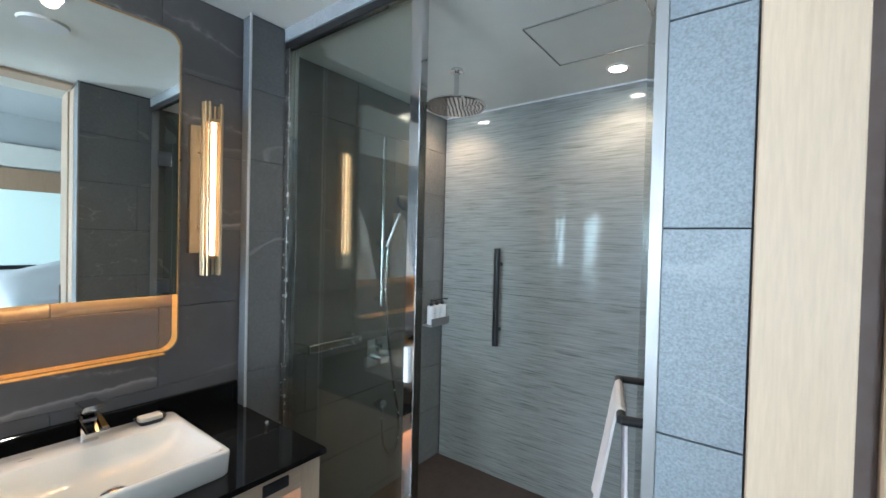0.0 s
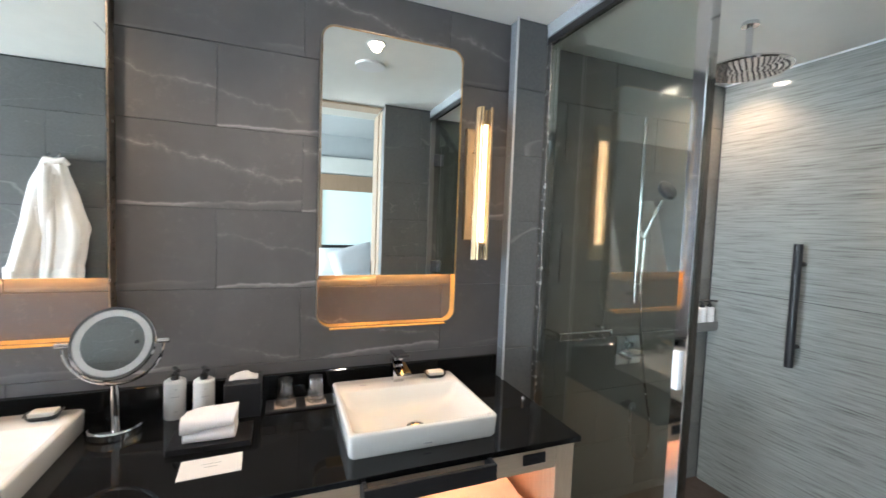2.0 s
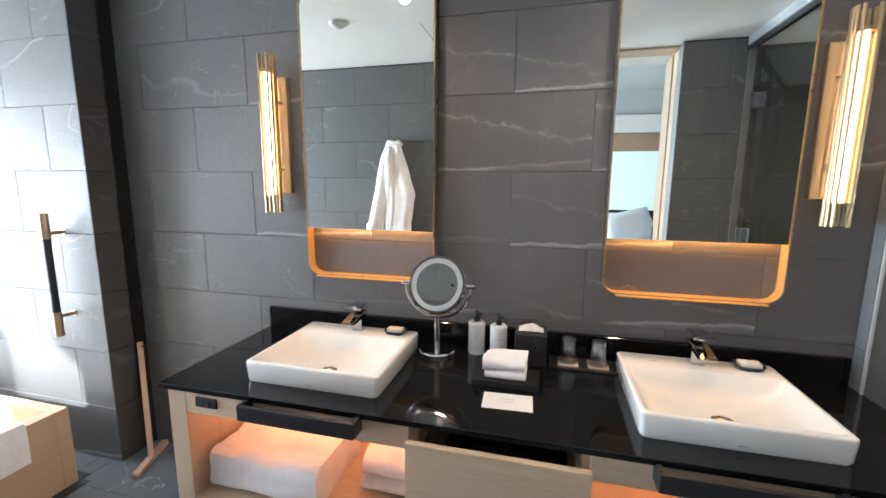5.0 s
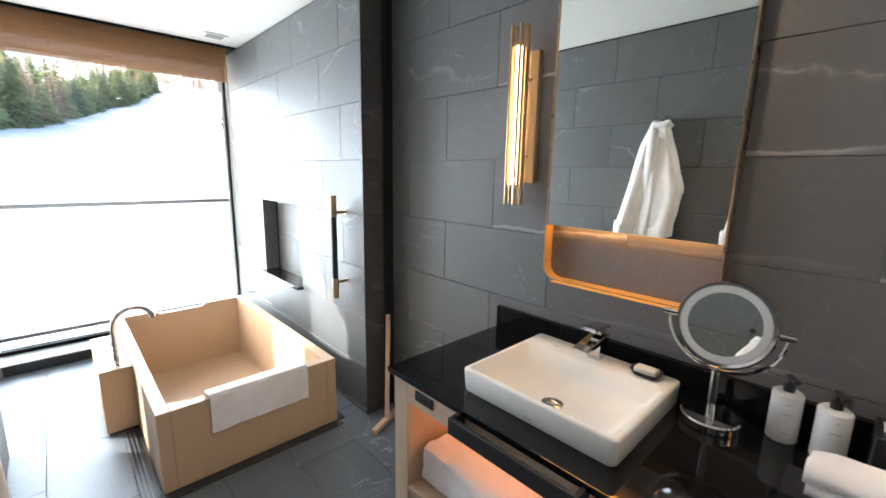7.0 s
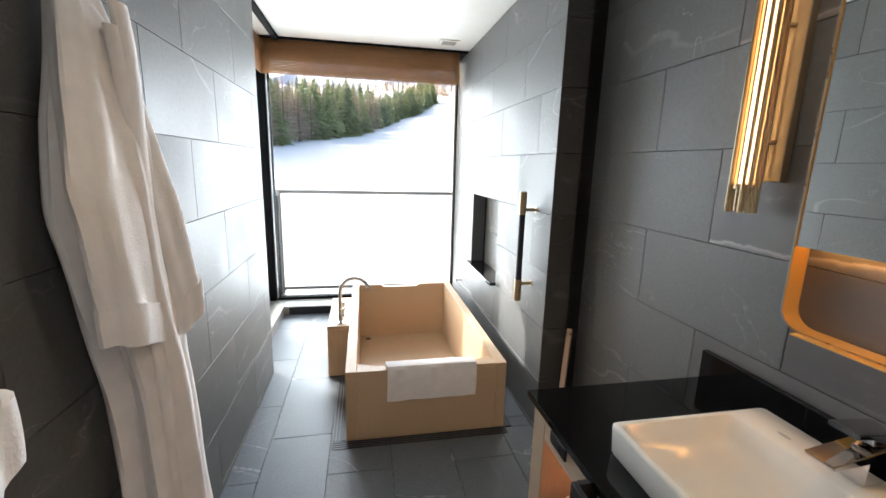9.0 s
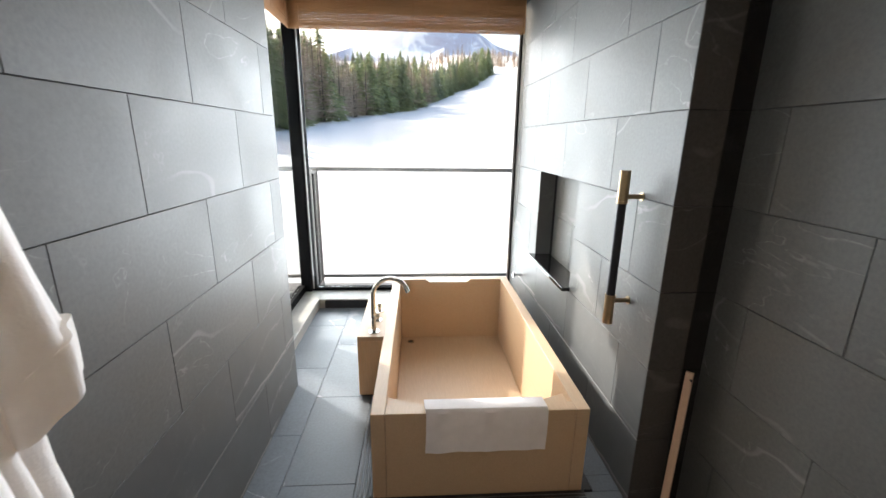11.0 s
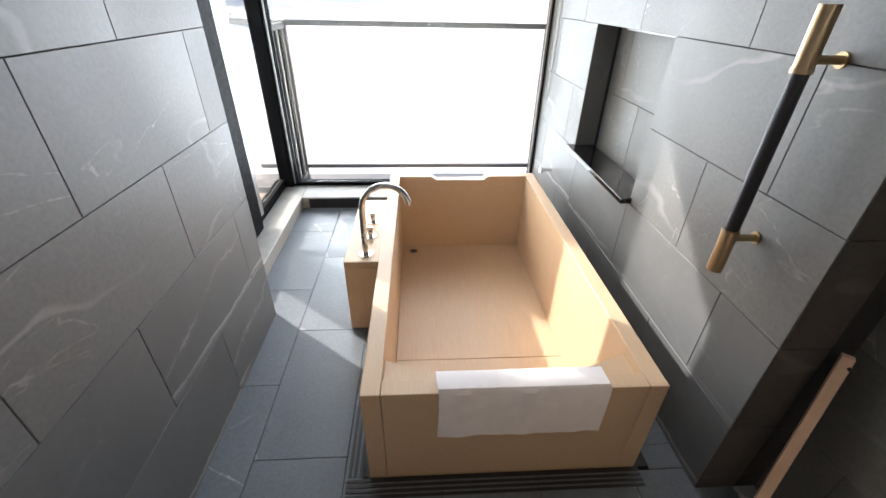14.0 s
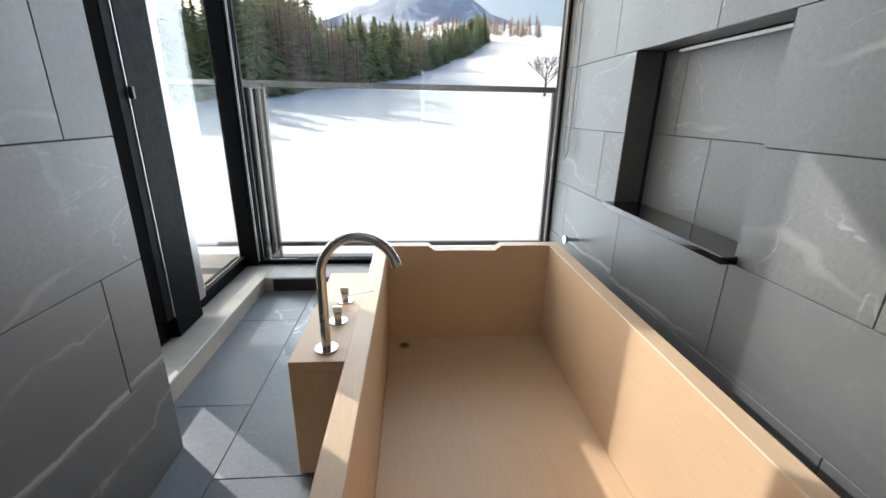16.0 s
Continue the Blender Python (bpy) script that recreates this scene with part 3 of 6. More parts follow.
# doorway to the bedroom, sliding door
door = structure("door_1", cbox(0.036, 0.1375, -0.565, -0.545, 0, 2.39, 0.002), M["oakz"], "light oak door lining")
part("door_lining", cbox(-0.13, 0.015, -0.60, -0.540, 0, 2.39, 0.003), M["oakz"], door, "light oak jamb of the sliding door")
part("door_seal", cbox(0.016, 0.0355, -0.58, -0.552, 0, 2.39), M["brownseal"], door, "dark brown seal strip")
part("door_leaf", cbox(-0.205, -0.16, -1.5, -0.55, 0.005, 2.38, 0.002), M["oakz"], door, "light oak sliding door leaf")
part("door_handle", cbox(-0.19, -0.175, -0.549, -0.543, 0.9, 1.12), M["blackmetal"], door, "black recessed latch")
part("door_lining", cbox(0.0, 0.16, 0.41, 0.428, 0, 2.39, 0.002), M["oakz"], door, "light oak door lining")
part("door_head", cbox(0.0, 0.16, -0.54, 0.409, 2.392, 2.4075, 0.002), M["oakz"], door, "light oak head lining")

# bedroom beyond the doorway
structure("bedroom_floor", cbox(-3.9, -0.301, -3.6, 3.2, -0.2, -0.002), M["carpet"], "brown bedroom carpet")
structure("bedroom_ceiling", cbox(-3.9, -0.31, -3.6, 3.2, 2.95, 3.1), M["plaster"], "pale grey bedroom ceiling")
structure("bedroom_wall", cbox(-4.0, -3.9, -3.6, 3.2, -0.2, 3.1), M["plaster"], "grey plaster bedroom wall")
structure("bedroom_wall", cbox(-4.0, -0.0, -3.7, -3.6, -0.2, 3.1), M["plaster"], "grey plaster bedroom wall")
structure("bedroom_wall", cbox(-4.0, -0.201, 3.2, 3.3, -0.2, 3.1), M["plaster"], "grey plaster bedroom wall")
structure("bedroom_wall", cbox(-0.309, -0.30, -3.6, 3.19, 2.601, 3.1), M["plaster"], "grey plaster bedroom wall")
structure("bedroom_wall", cbox(-0.12, -0.03, -3.6, -1.6, -0.2, 2.6), M["plaster"], "grey plaster bedroom wall")
structure("bedroom_wall", cbox(-0.12, -0.022, 0.43, 3.19, -0.2, 2.6), M["plaster"], "grey plaster bedroom wall")
pn = thing("wall_panel", "brown wooden wall panel framing a pale shaded window by the bed", "wall panel", (-3.89, -0.75, 0))
part("head_board", cbox(0, 0.04, -1.3, 0.45, 2.0, 2.27, 0.004), M["bedwood"], pn)
part("side_board", cbox(0, 0.04, -1.3, -1.15, 0.0, 1.999, 0.004), M["bedwood"], pn)
part("side_board", cbox(0, 0.04, 0.32, 0.45, 0.0, 1.999, 0.004), M["bedwood"], pn)
part("roller_shade", cbox(0, 0.012, -1.149, 0.319, 1.05, 1.998), M["teal"], pn, "pale teal roller shade with a faint glow for backlight")
part("lower_board", cbox(0, 0.03, -1.149, 0.319, 0.0, 1.048, 0.004), M["blackmetal"], pn, "dark lower panel")
vl = thing("valance", "cream fabric valance above the wooden bedroom panel", "valance", (-3.86, -0.85, 2.43))
part("cloth", cbox(-0.03, 0.03, -1.3, 1.3, -0.14, 0.14, 0.01), M["cream"], vl)
bed = thing("bed", "low bed with white linen in the bedroom beyond the doorway", "bed", (-2.9, -0.5, 0))
part("base", cbox(-0.95, 0.95, -0.9, 0.9, 0.0, 0.3, 0.01), M["bedwood"], bed)
part("mattress", cbox(-0.93, 0.93, -0.88, 0.88, 0.3, 0.62, 0.06, 3), M["linen"], bed, smooth=True)


def cushion(sx, sy, sz, seed=0, n=14):
    bm = bmesh.new()
    bmesh.ops.create_grid(bm, x_segments=n, y_segments=n, size=1)
    top = bm.verts[:]
    ret = bmesh.ops.extrude_face_region(bm, geom=bm.faces[:])
    up = [g for g in ret["geom"] if isinstance(g, bmesh.types.BMVert)]
    ups = set(up)
    for v in bm.verts:
        u, w = v.co.x, v.co.y
        f = max(0.0, (1 - abs(u) ** 3.5) * (1 - abs(w) ** 3.5)) ** 0.5
        s = 1 if v in ups else -1
        nz = noise.noise(Vector((u * 2 + seed, w * 2, s))) * 0.12
        v.co = Vector((u * sx * (1 + 0.03 * noise.noise(Vector((w * 3, seed, 0)))), w * sy, s * sz * f * (1 + nz)))
    return bm


pil = thing("pillow", "plump white pillow leaning on the bed", "pillow", (-2.75, -0.60, 0.86))
pil.rotation_euler = (radians(55), 0, radians(90))
part("cover", cushion(0.33, 0.24, 0.09, 1), M["linen"], pil, smooth=True)
pil2 = copy_thing(pil, pose(-2.55, -0.78, 0.88, 65, 14, 80))
pil2["label"] = "soft white pillow on the front of the bed"
wl = thing("wall_lamp", "brass and glass wall lamp on the wooden bedroom panel", "wall lamp", (-3.84, -0.22, 1.5))
part("rod", cyl(bmesh.new(), (0, 0, -0.2), (0, 0, 0.2), 0.008), M["brass"], wl, smooth=True)
part("glass_shade", lathe([(0.05, -0.12), (0.05, 0.12), (0.047, 0.12), (0.047, -0.12)], c=(0.06, 0, 0)), M["tumbler"], wl, smooth=True)
part("bulb", lathe([(0.0, -0.05), (0.02, -0.03), (0.02, 0.02), (0.0, 0.045)], 12, (0.06, 0, 0)), M["spotglow"], wl, smooth=True)

# ---- windows ----
wn_n = structure("window_1", cbox(-0.12, EX, 4.63, 4.69, 0.079, 0.105), M["blackframe"], "black-framed fixed window facing the snow slope")
part("window_frame", cbox(1.70, EX - 0.001, 4.637, 4.69, 0.106, 2.47), M["blackframe"], wn_n)
part("window_frame", cbox(-0.12, EX - 0.001, 4.60, 4.69, 2.42, 2.469), M["blackframe"], wn_n)
part("glazing_bead", cbox(1.687, 1.699, 4.64, 4.67, 0.106, 2.41), M["greymetal"], wn_n)
part("pane", cbox(-0.055, 1.686, 4.655, 4.663, 0.106, 2.419), M["glass"], wn_n, "clear double glazing").visible_shadow = False
corner = structure("window_mullion", cbox(-0.15, -0.06, 4.60, 4.71, 0.079, 2.47, 0.004), M["blackframe"], "black corner mullion with fine ribs")
for i in range(4):
    part("rib", cbox(-0.058 + i * 0.011, -0.051 + i * 0.011, 4.603, 4.625, 0.106, 2.41), M["greymetal"] if i == 1 else M["blackframe"], corner)
wn_w = structure("window_2", cbox(-0.17, -0.115, 4.06, 4.599, 0.079, 0.14), M["blackframe"], "black-framed side window")
part("pane", cbox(-0.146, -0.138, 4.06, 4.599, 0.141, 2.42), M["glass"], wn_w, "clear side glazing").visible_shadow = False
part("window_frame", cbox(-0.17, -0.115, 4.06, 4.599, 2.421, 2.47), M["blackframe"], wn_w)
wd = structure("door_2", cbox(-0.2, -0.115, 3.285, 4.0, 0.079, 0.17), M["blackframe"], "black-framed glazed balcony door")
part("stile", cbox(-0.2, -0.08, 3.79, 3.985, 0.079, 2.47, 0.003), M["blackframe"], wd)
part("stile_lip", cbox(-0.2, -0.085, 3.735, 3.783, 0.171, 2.47, 0.003), M["blackframe"], wd)
part("stile_lining", cbox(-0.2, -0.09, 3.986, 4.055, 0.141, 2.47, 0.002), M["greymetal"], wd, "pale grey metal edge of the stile")
part("stile_edge", cbox(-0.19, -0.082, 3.7835, 3.7895, 0.172, 2.46), M["greymetal"], wd)
part("stile", cbox(-0.2, -0.115, 3.285, 3.36, 0.171, 2.42, 0.004), M["blackframe"], wd)
part("head_rail", cbox(-0.2, -0.115, 3.285, 3.73, 2.421, 2.47), M["blackframe"], wd)
part("pane", cbox(-0.16, -0.152, 3.361, 3.73, 0.171, 2.42), M["glass"], wd, "clear balcony door glass").visible_shadow = False
part("latch", cbox(-0.0795, -0.07, 3.79, 3.803, 0.99, 1.03, 0.002), M["blackplastic"], wd, "small black latch")


def woven_blind(name, loc, length, drop, axis, label):
    b = thing(name, label, "roman blind", loc)
    for k in range(5):
        z = -k * 0.012
        bm = bmesh.new()
        n = 40
        slat = int((drop - k * 0.02 - 0.12 * (k > 1)) / 0.0075)
        for i in range(slat):
            zz = -i * 0.0075 - 0.002
            if 0.185 < -(z + zz) < 0.245 and int(-(z + zz) / 0.0075) % 3 == 1:
                continue
            off = 0.004 * noise.noise(Vector((i * 0.3, k, 0))) - k * 0.009 - 0.012 * (i / slat)
            if axis == "x":
                box(bm, 0, length, off - 0.0015, off + 0.0015, zz - 0.0032, zz + 0.0032)
            else:
                box(bm, -off - 0.0015, -off + 0.0015, 0, length, zz - 0.0032, zz + 0.0032)
        part("fold", bm, M["bambooblind"], b)
    x = 0.08
    while x < length:
        if axis == "x":
            part("cord", cbox(x, x + 0.012, -0.066, -0.064, -drop, 0), M["bambooblind"], b)
        else:
            part("cord", cbox(0.064, 0.066, x, x + 0.012, -drop, 0), M["bambooblind"], b)
        x += 0.27
    return b


woven_blind("woven_blind", (-0.05, 4.45, 2.44), 1.71, 0.29, "x", "raised brown woven bamboo blind above the large window")
woven_blind("woven_blind", (-0.06, 3.30, 2.44), 1.14, 0.29, "y", "raised brown woven bamboo blind above the balcony door")
cl = thing("blind_cord", "thin looped grey blind cord beside the window frame", "cord", (1.69, 4.50, 0))
part("cord", tube(bmesh.new(), [(0, 0, 2.3), (0.002, 0.01, 1.6), (0.0, 0.0, 1.0), (-0.005, -0.02, 0.78), (-0.004, -0.05, 0.74), (-0.002, -0.075, 0.78), (0.002, -0.07, 1.2), (0, -0.03, 2.3)], 0.0025, 6), M["greymetal"], cl)

# ---- balcony and the land beyond ----
structure("balcony_slab", cbox(-3.2, 2.3, 4.72, 5.2, -0.25, -0.05), M["greymetal"], "grey balcony slab")
deck = structure("balcony_deck", cbox(-3.2, -0.201, 3.305, 4.719, -0.25, -0.06), M["wallcore"], "dark slab below deck boards")
for i in range(13):
    lay(deck, "z", 0.0, 1, (-3.1, -0.21), (3.32 + i * 0.105, 3.42 + i * 0.105), "deck", 0.03, "deck_board")
structure("balcony_soffit", cbox(-3.2, -0.195, 3.31, 4.91, 2.48, 2.7), M["plaster"], "balcony soffit")
# unseen slab added outside to keep direct sun off the niche wall
structure("neighbour_wall", cbox(-8.4, -8.0, 11.3, 15.3, -4, 12), M["plaster"], "unseen slab added to block sun from the north window")
rail = thing("balcony_railing", "dark balcony railing with clear glass panels", "railing", (0, 5.1, 0))
part("top_rail", cbox(-3.2, 2.2, -0.022, 0.022, 1.10, 1.135, 0.003), M["greymetal"], rail)
part("bottom_rail", cbox(-3.2, 2.2, -0.015, 0.015, 0.045, 0.075, 0.003), M["greymetal"], rail)
part("post", cbox(-0.1, -0.065, -0.02, 0.02, -0.05, 1.10), M["greymetal"], rail)
part("post", cbox(1.8, 1.835, -0.02, 0.02, -0.05, 1.10), M["greymetal"], rail)
part("glass_panel", cbox(-0.05, 1.79, -0.005, 0.005, 0.08, 1.09), M["glass"], rail, "clear balcony glass").visible_shadow = False
part("glass_panel", cbox(-3.1, -0.11, -0.005, 0.005, 0.08, 1.09), M["glass"], rail, "clear balcony glass").visible_shadow = False
lou = thing("side_screen", "dark louvred metal screen between window corner and railing", "screen", (-0.09, 4.74, 0))
for i in range(5):
    part("louvre", cbox(-0.012, 0.012, 0.01 + i * 0.068, 0.05 + i * 0.068, 0.03, 1.08), M["blackframe"] if i % 2 else M["greymetal"], lou)
part("top_rail", cbox(-0.02, 0.02, 0, 0.335, 1.085, 1.12), M["greymetal"], lou)
part("bottom_rail", cbox(-0.02, 0.02, 0, 0.335, -0.04, 0.025), M["greymetal"], lou)


def land(x, y):
    d = max(0.0, y - 5)
    z = -4 + 0.12 * d + 0.00022 * d * d
    z += 0.9 * noise.noise(Vector((x * 0.03, y * 0.03, 0))) * min(1, d / 40)
    z += 0.3 * min(18.0, max(0, x - 4)) * min(1.0, max(0.0, d - 60) / 60)
    return z


bm = bmesh.new()
xs = [-2500, -900, -500] + [-300 + 12 * i for i in range(51)] + [500, 900, 2500]
ys = [-40, 0, 6] + [6 + 7 * i for i in range(1, 43)] + [330, 420, 600, 1500, 2500]
grid = [[bm.verts.new((x, y, land(x, min(y, 320)) - (0 if y < 325 else (y - 320) * 0.03))) for x in xs] for y in ys]
for j in range(len(ys) - 1):
    for i in range(len(xs) - 1):
        bm.faces.new((grid[j][i], grid[j][i + 1], grid[j + 1][i + 1], grid[j + 1][i]))
structure("ground", bm, M["snow"], "bright snow-covered ski slope", smooth=True)

bm = bmesh.new()
rows = []
for j in range(16):
    r = []
    for i in range(81):
        az = radians(-34 + i * 68 / 80)
        d = 1500 + j * 40
        a = math.degrees(az)
        h = 9.4 + 5.6 * math.exp(-((a - 1.5) / 8.5) ** 2)
        h += 0.2 * noise.noise(Vector((a * 0.7, j * 0.3, 0)))
        z = math.tan(radians(h)) * 2100 * (j / 15) ** 0.9 + 40 * noise.noise(Vector((a * 0.4, j * 0.35, 3))) * (j < 15)
        r.append(bm.verts.new((math.sin(az) * d, math.cos(az) * d, z)))
    rows.append(r)
for a, b in zip(rows, rows[1:]):
    for i in range(80):
        bm.faces.new((a[i], a[i + 1], b[i + 1], b[i]))
structure("backdrop", bm, M["mountain"], "distant mountain with painted-in haze and snowy ski runs", smooth=True)


def conifer(name, label, h, r, mat, seed, bare=False):
    rnd = random.Random(seed)
    t = thing(name, label, "tree", (0, 0, 0))
    part("trunk", cyl(bmesh.new(), (0, 0, -0.5), (0, 0, h * 0.97), 0.16 if h > 8 else 0.11, 0.02, 7), M["bark"], t)
    verts, faces = [], []
    tiers = int(h * 3.4)
    for k in range(tiers):
        f = k / tiers
        z = h * (0.08 + 0.92 * f)
        rad = r * (1 - f) ** 0.8 * rnd.uniform(0.72, 1.15) + 0.12
        n = max(5, int(13 * (1 - f * 0.6)))
        for q in range(n):
            a = rnd.uniform(0, 6.283)
            ln = rad * rnd.uniform(0.7, 1.1)
            w = (0.035 if bare else 0.16) * rnd.uniform(0.8, 1.5) * (0.5 + ln * 0.5)
            dz = -ln * rnd.uniform(0.15, 0.42) if not bare else ln * rnd.uniform(-0.05, 0.25)
            ca, sa = math.cos(a), math.sin(a)
            zb = z + rnd.uniform(-0.1, 0.1)
            for s in range(3):
                g0 = s / 3
                g1 = (s + 1) / 3 + 0.08
                c0 = (ca * ln * g0, sa * ln * g0, zb + dz * g0)
                c1 = (ca * ln * g1, sa * ln * g1, zb + dz * g1 - 0.05)
                ww = w * (1.3 - g0)
                tw = rnd.uniform(-0.5, 0.5)
                b = len(verts)
                verts += [(c0[0] - sa * ww, c0[1] + ca * ww, c0[2] - ww * 0.5 + tw * ww), (c0[0] + sa * ww, c0[1] - ca * ww, c0[2] - ww * 0.5 - tw * ww),
                          (c1[0], c1[1], c1[2]), (c0[0], c0[1], c0[2] + ww * 0.7)]
                faces += [(b, b + 1, b + 2), (b, b + 2, b + 3), (b + 1, b + 3, b + 2)]
    me = bpy.data.meshes.new("crown")
    me.from_pydata(verts, [], faces)
    me.materials.append(M[mat])
    cr = new("crown", me)
    cr.parent = t
    return t


kinds = [conifer("fir_tree", "tall green fir tree on the snowy slope", 10.5, 3.2, "fir", 1),
         conifer("fir_tree", "dense green fir tree at the wood's edge", 9, 3.0, "fir", 2),
         conifer("spruce_tree", "dark green spruce tree on the snowy slope", 9.5, 2.7, "fird", 3),
         conifer("larch_tree", "bare reddish-brown larch tree in the wood", 9.5, 2.4, "larch", 4, True),
         conifer("larch_tree", "thin leafless larch tree on the slope", 8, 2.0, "larch", 5, True)]
rt = random.Random(11)
spots = []
def wood_edge(az):
    """How far off the wood begins in a given direction."""
    return float(np.interp(az, (-52, -17.5, -11.7, 0, 8.3, 12), (42, 52, 59, 83, 120, 145)))


for i in range(90):
    az = -52 + 38 * i / 89 + rt.uniform(-0.6, 0.6)
    d = wood_edge(az) + 24 * rt.random() ** 1.6
    spots.append((az, d, rt.uniform(0.85, 1.05) + 0.12 * (az > -22), rt.choice((0, 0, 1, 2, 3, 0))))
for i in range(140):
    az = -20.5 + 22.0 * i / 139 + rt.uniform(-0.3, 0.3)
    d = wood_edge(az) + 20 * rt.random() ** 1.6
    spots.append((az, d, rt.uniform(0.72, 1.02) + 0.25 * (az < -12), rt.choice((0, 1, 3, 3, 4, 0)) if az < -5 else rt.choice((0, 1, 0, 3, 3))))
for i in range(110):
    az = 0.8 + 8.4 * i / 109 + rt.uniform(-0.2, 0.2)
    d = wood_edge(az) + 25 * rt.random()
    spots.append((az, d, rt.uniform(0.5, 0.78), rt.choice((2, 2, 0, 3)) if az < 5 else rt.choice((0, 1, 3))))
for i in range(230):
    az, d = -17 + 33 * i / 229 + rt.uniform(-0.3, 0.3), rt.uniform(185, 290)
    spots.append((az, d, rt.uniform(0.55, 0.9), rt.choice((3, 4, 3, 2) if az < 3 else (3, 4))))
used = set()
for az, d, s, k in spots:
    x, y = 0.9 + d * math.sin(radians(az)), 2.2 + d * math.cos(radians(az))
    m = Matrix.Translation((x, y, land(x, y) - 0.2)) @ Matrix.Rotation(rt.uniform(0, 6.28), 4, "Z") @ Matrix.Diagonal((s, s, s, 1))
    if k not in used:
        kinds[k].matrix_basis = m
        used.add(k)
    else:
        t = copy_thing(kinds[k], Matrix.Identity(4))
        t.matrix_basis = m
        t["group"] = "trees of the wood"
for t in kinds:
    t["group"] = "trees of the wood"


def bare_tree(name, label, loc, h, seed):
    rnd = random.Random(seed)
    t = thing(name, label, "tree", loc)
    bm = bmesh.new()
    tb = bmesh.new()
    tube(tb, [(0, 0, -0.3), (0.03, 0, h * 0.2), (0, 0.05, h * 0.45)], [0.2, 0.16, 0.1], 7)

    def grow(p, d, ln, r, lev):
        q = p + d * ln
        cyl(bm, p, q, r, r * 0.6, 4, False)
        if lev:
            for _ in range(4):
                nd = (d + Vector((rnd.uniform(-1, 1), rnd.uniform(-1, 1), rnd.uniform(-0.3, 0.8))) * 0.75).normalized()
                grow(p + d * ln * rnd.uniform(0.45, 1), nd, ln * rnd.uniform(0.55, 0.8), r * 0.6, lev - 1)
    for k in range(7):
        a = k * 0.9
        grow(Vector((0, 0, h * (0.22 + 0.03 * k))), Vector((math.cos(a), math.sin(a), 1.0)).normalized(), h * 0.25, 0.055, 3)
    part("trunk", tb, M["bark"], t)
    part("limbs", bm, M["bark"], t)
    return t


bx, by = 0.9 + 60 * math.sin(radians(17.1)), 2.2 + 60 * math.cos(radians(17.1))
bare_tree("bare_tree", "lone leafless tree standing in the snow", (bx, by, land(bx, by)), 6.6, 7)


# ---- vanity ----
def vanity():
    t = thing("vanity_cabinet", "light oak vanity cabinet with lit open shelves and a half-open drawer", "vanity", (1.31, 0.41, 0))
    # local x from the front (0) to the wall (0.58), y centred
    part("side_panel", cbox(0, 0.585, 1.09, 1.165, 0, 0.733, 0.002), M["oakz"], t)
    part("side_panel", cbox(0, 0.585, -1.165, -1.09, 0, 0.733, 0.002), M["oakz"], t)
    part("front_rail", cbox(0, 0.03, 0.262, 1.0895, 0.648, 0.733, 0.002), M["oak"], t)
    part("front_rail", cbox(0, 0.03, -1.0895, -0.262, 0.648, 0.733, 0.002), M["oak"], t)
    part("divider", cbox(0.03, 0.57, 0.24, 0.262, 0.02, 0.733, 0.001), M["oakz"], t)
    part("divider", cbox(0.03, 0.57, -0.262, -0.24, 0.02, 0.733, 0.001), M["oakz"], t)
    part("back_panel", cbox(0.572, 0.586, -1.0895, 1.0895, 0.02, 0.733), M["oak"], t)
    for y0, y1 in ((0.263, 1.0895), (-1.0895, -0.263)):
        part("shelf", cbox(0.004, 0.571, y0, y1, 0.285, 0.31, 0.001), M["oak"], t)
        part("bottom_shelf", cbox(0.004, 0.571, y0, y1, 0.0, 0.03, 0.001), M["oak"], t)
        part("light_strip", cbox(0.30, 0.32, y0 + 0.04, y1 - 0.04, 0.700, 0.712), M["ledcab"], t, "glowing amber light strip")
        part("top_lining", cbox(0.031, 0.571, y0, y1, 0.714, 0.726), M["oak"], t)
    d = part("drawer", cbox(-0.04, -0.018, -0.262, 0.262, 0.40, 0.695, 0.002), M["oak"], t, "half-open oak drawer front")
    part("drawer_side", cbox(-0.018, 0.42, 0.225, 0.238, 0.45, 0.66), M["oak"], d)
    part("drawer_side", cbox(-0.018, 0.42, -0.238, -0.225, 0.45, 0.66), M["oak"], d)
    part("drawer_base", cbox(-0.018, 0.42, -0.225, 0.225, 0.45, 0.462), M["blackmetal"], d)
    part("lower_front", cbox(0.0, 0.02, -0.2395, 0.2395, 0.0, 0.395, 0.002), M["oak"], t)
    for s in (1, -1):
        part("socket", cbox(-0.006, 0.004, s * 1.0 - 0.044, s * 1.0 + 0.044, 0.677, 0.713, 0.002), M["blackplastic"], t, "black power socket")
        part("socket_hole", cbox(-0.009, -0.0055, s * 1.0 - 0.014, s * 1.0 + 0.014, 0.686, 0.703, 0.001), M["leather"], t)
        r = part("towel_rail", cbox(-0.062, -0.048, s * 0.62 - 0.205, s * 0.62 + 0.205, 0.69, 0.742, 0.002), M["blackmetal"], t, "flat black towel rail")
        part("rail_end", cbox(-0.0475, -0.001, s * 0.62 - 0.205, s * 0.62 - 0.192, 0.69, 0.742), M["blackmetal"], r)
        part("rail_end", cbox(-0.0475, -0.001, s * 0.62 + 0.192, s * 0.62 + 0.205, 0.69, 0.742), M["blackmetal"], r)
    return t


vanity()
wt = thing("worktop", "polished black granite worktop with upstand on the oak vanity", "worktop", (1.29, 0.41, 0.735))
part("slab", cbox(0, 0.618, -1.178, 1.182, 0, 0.02, 0.002), M["granite"], wt)
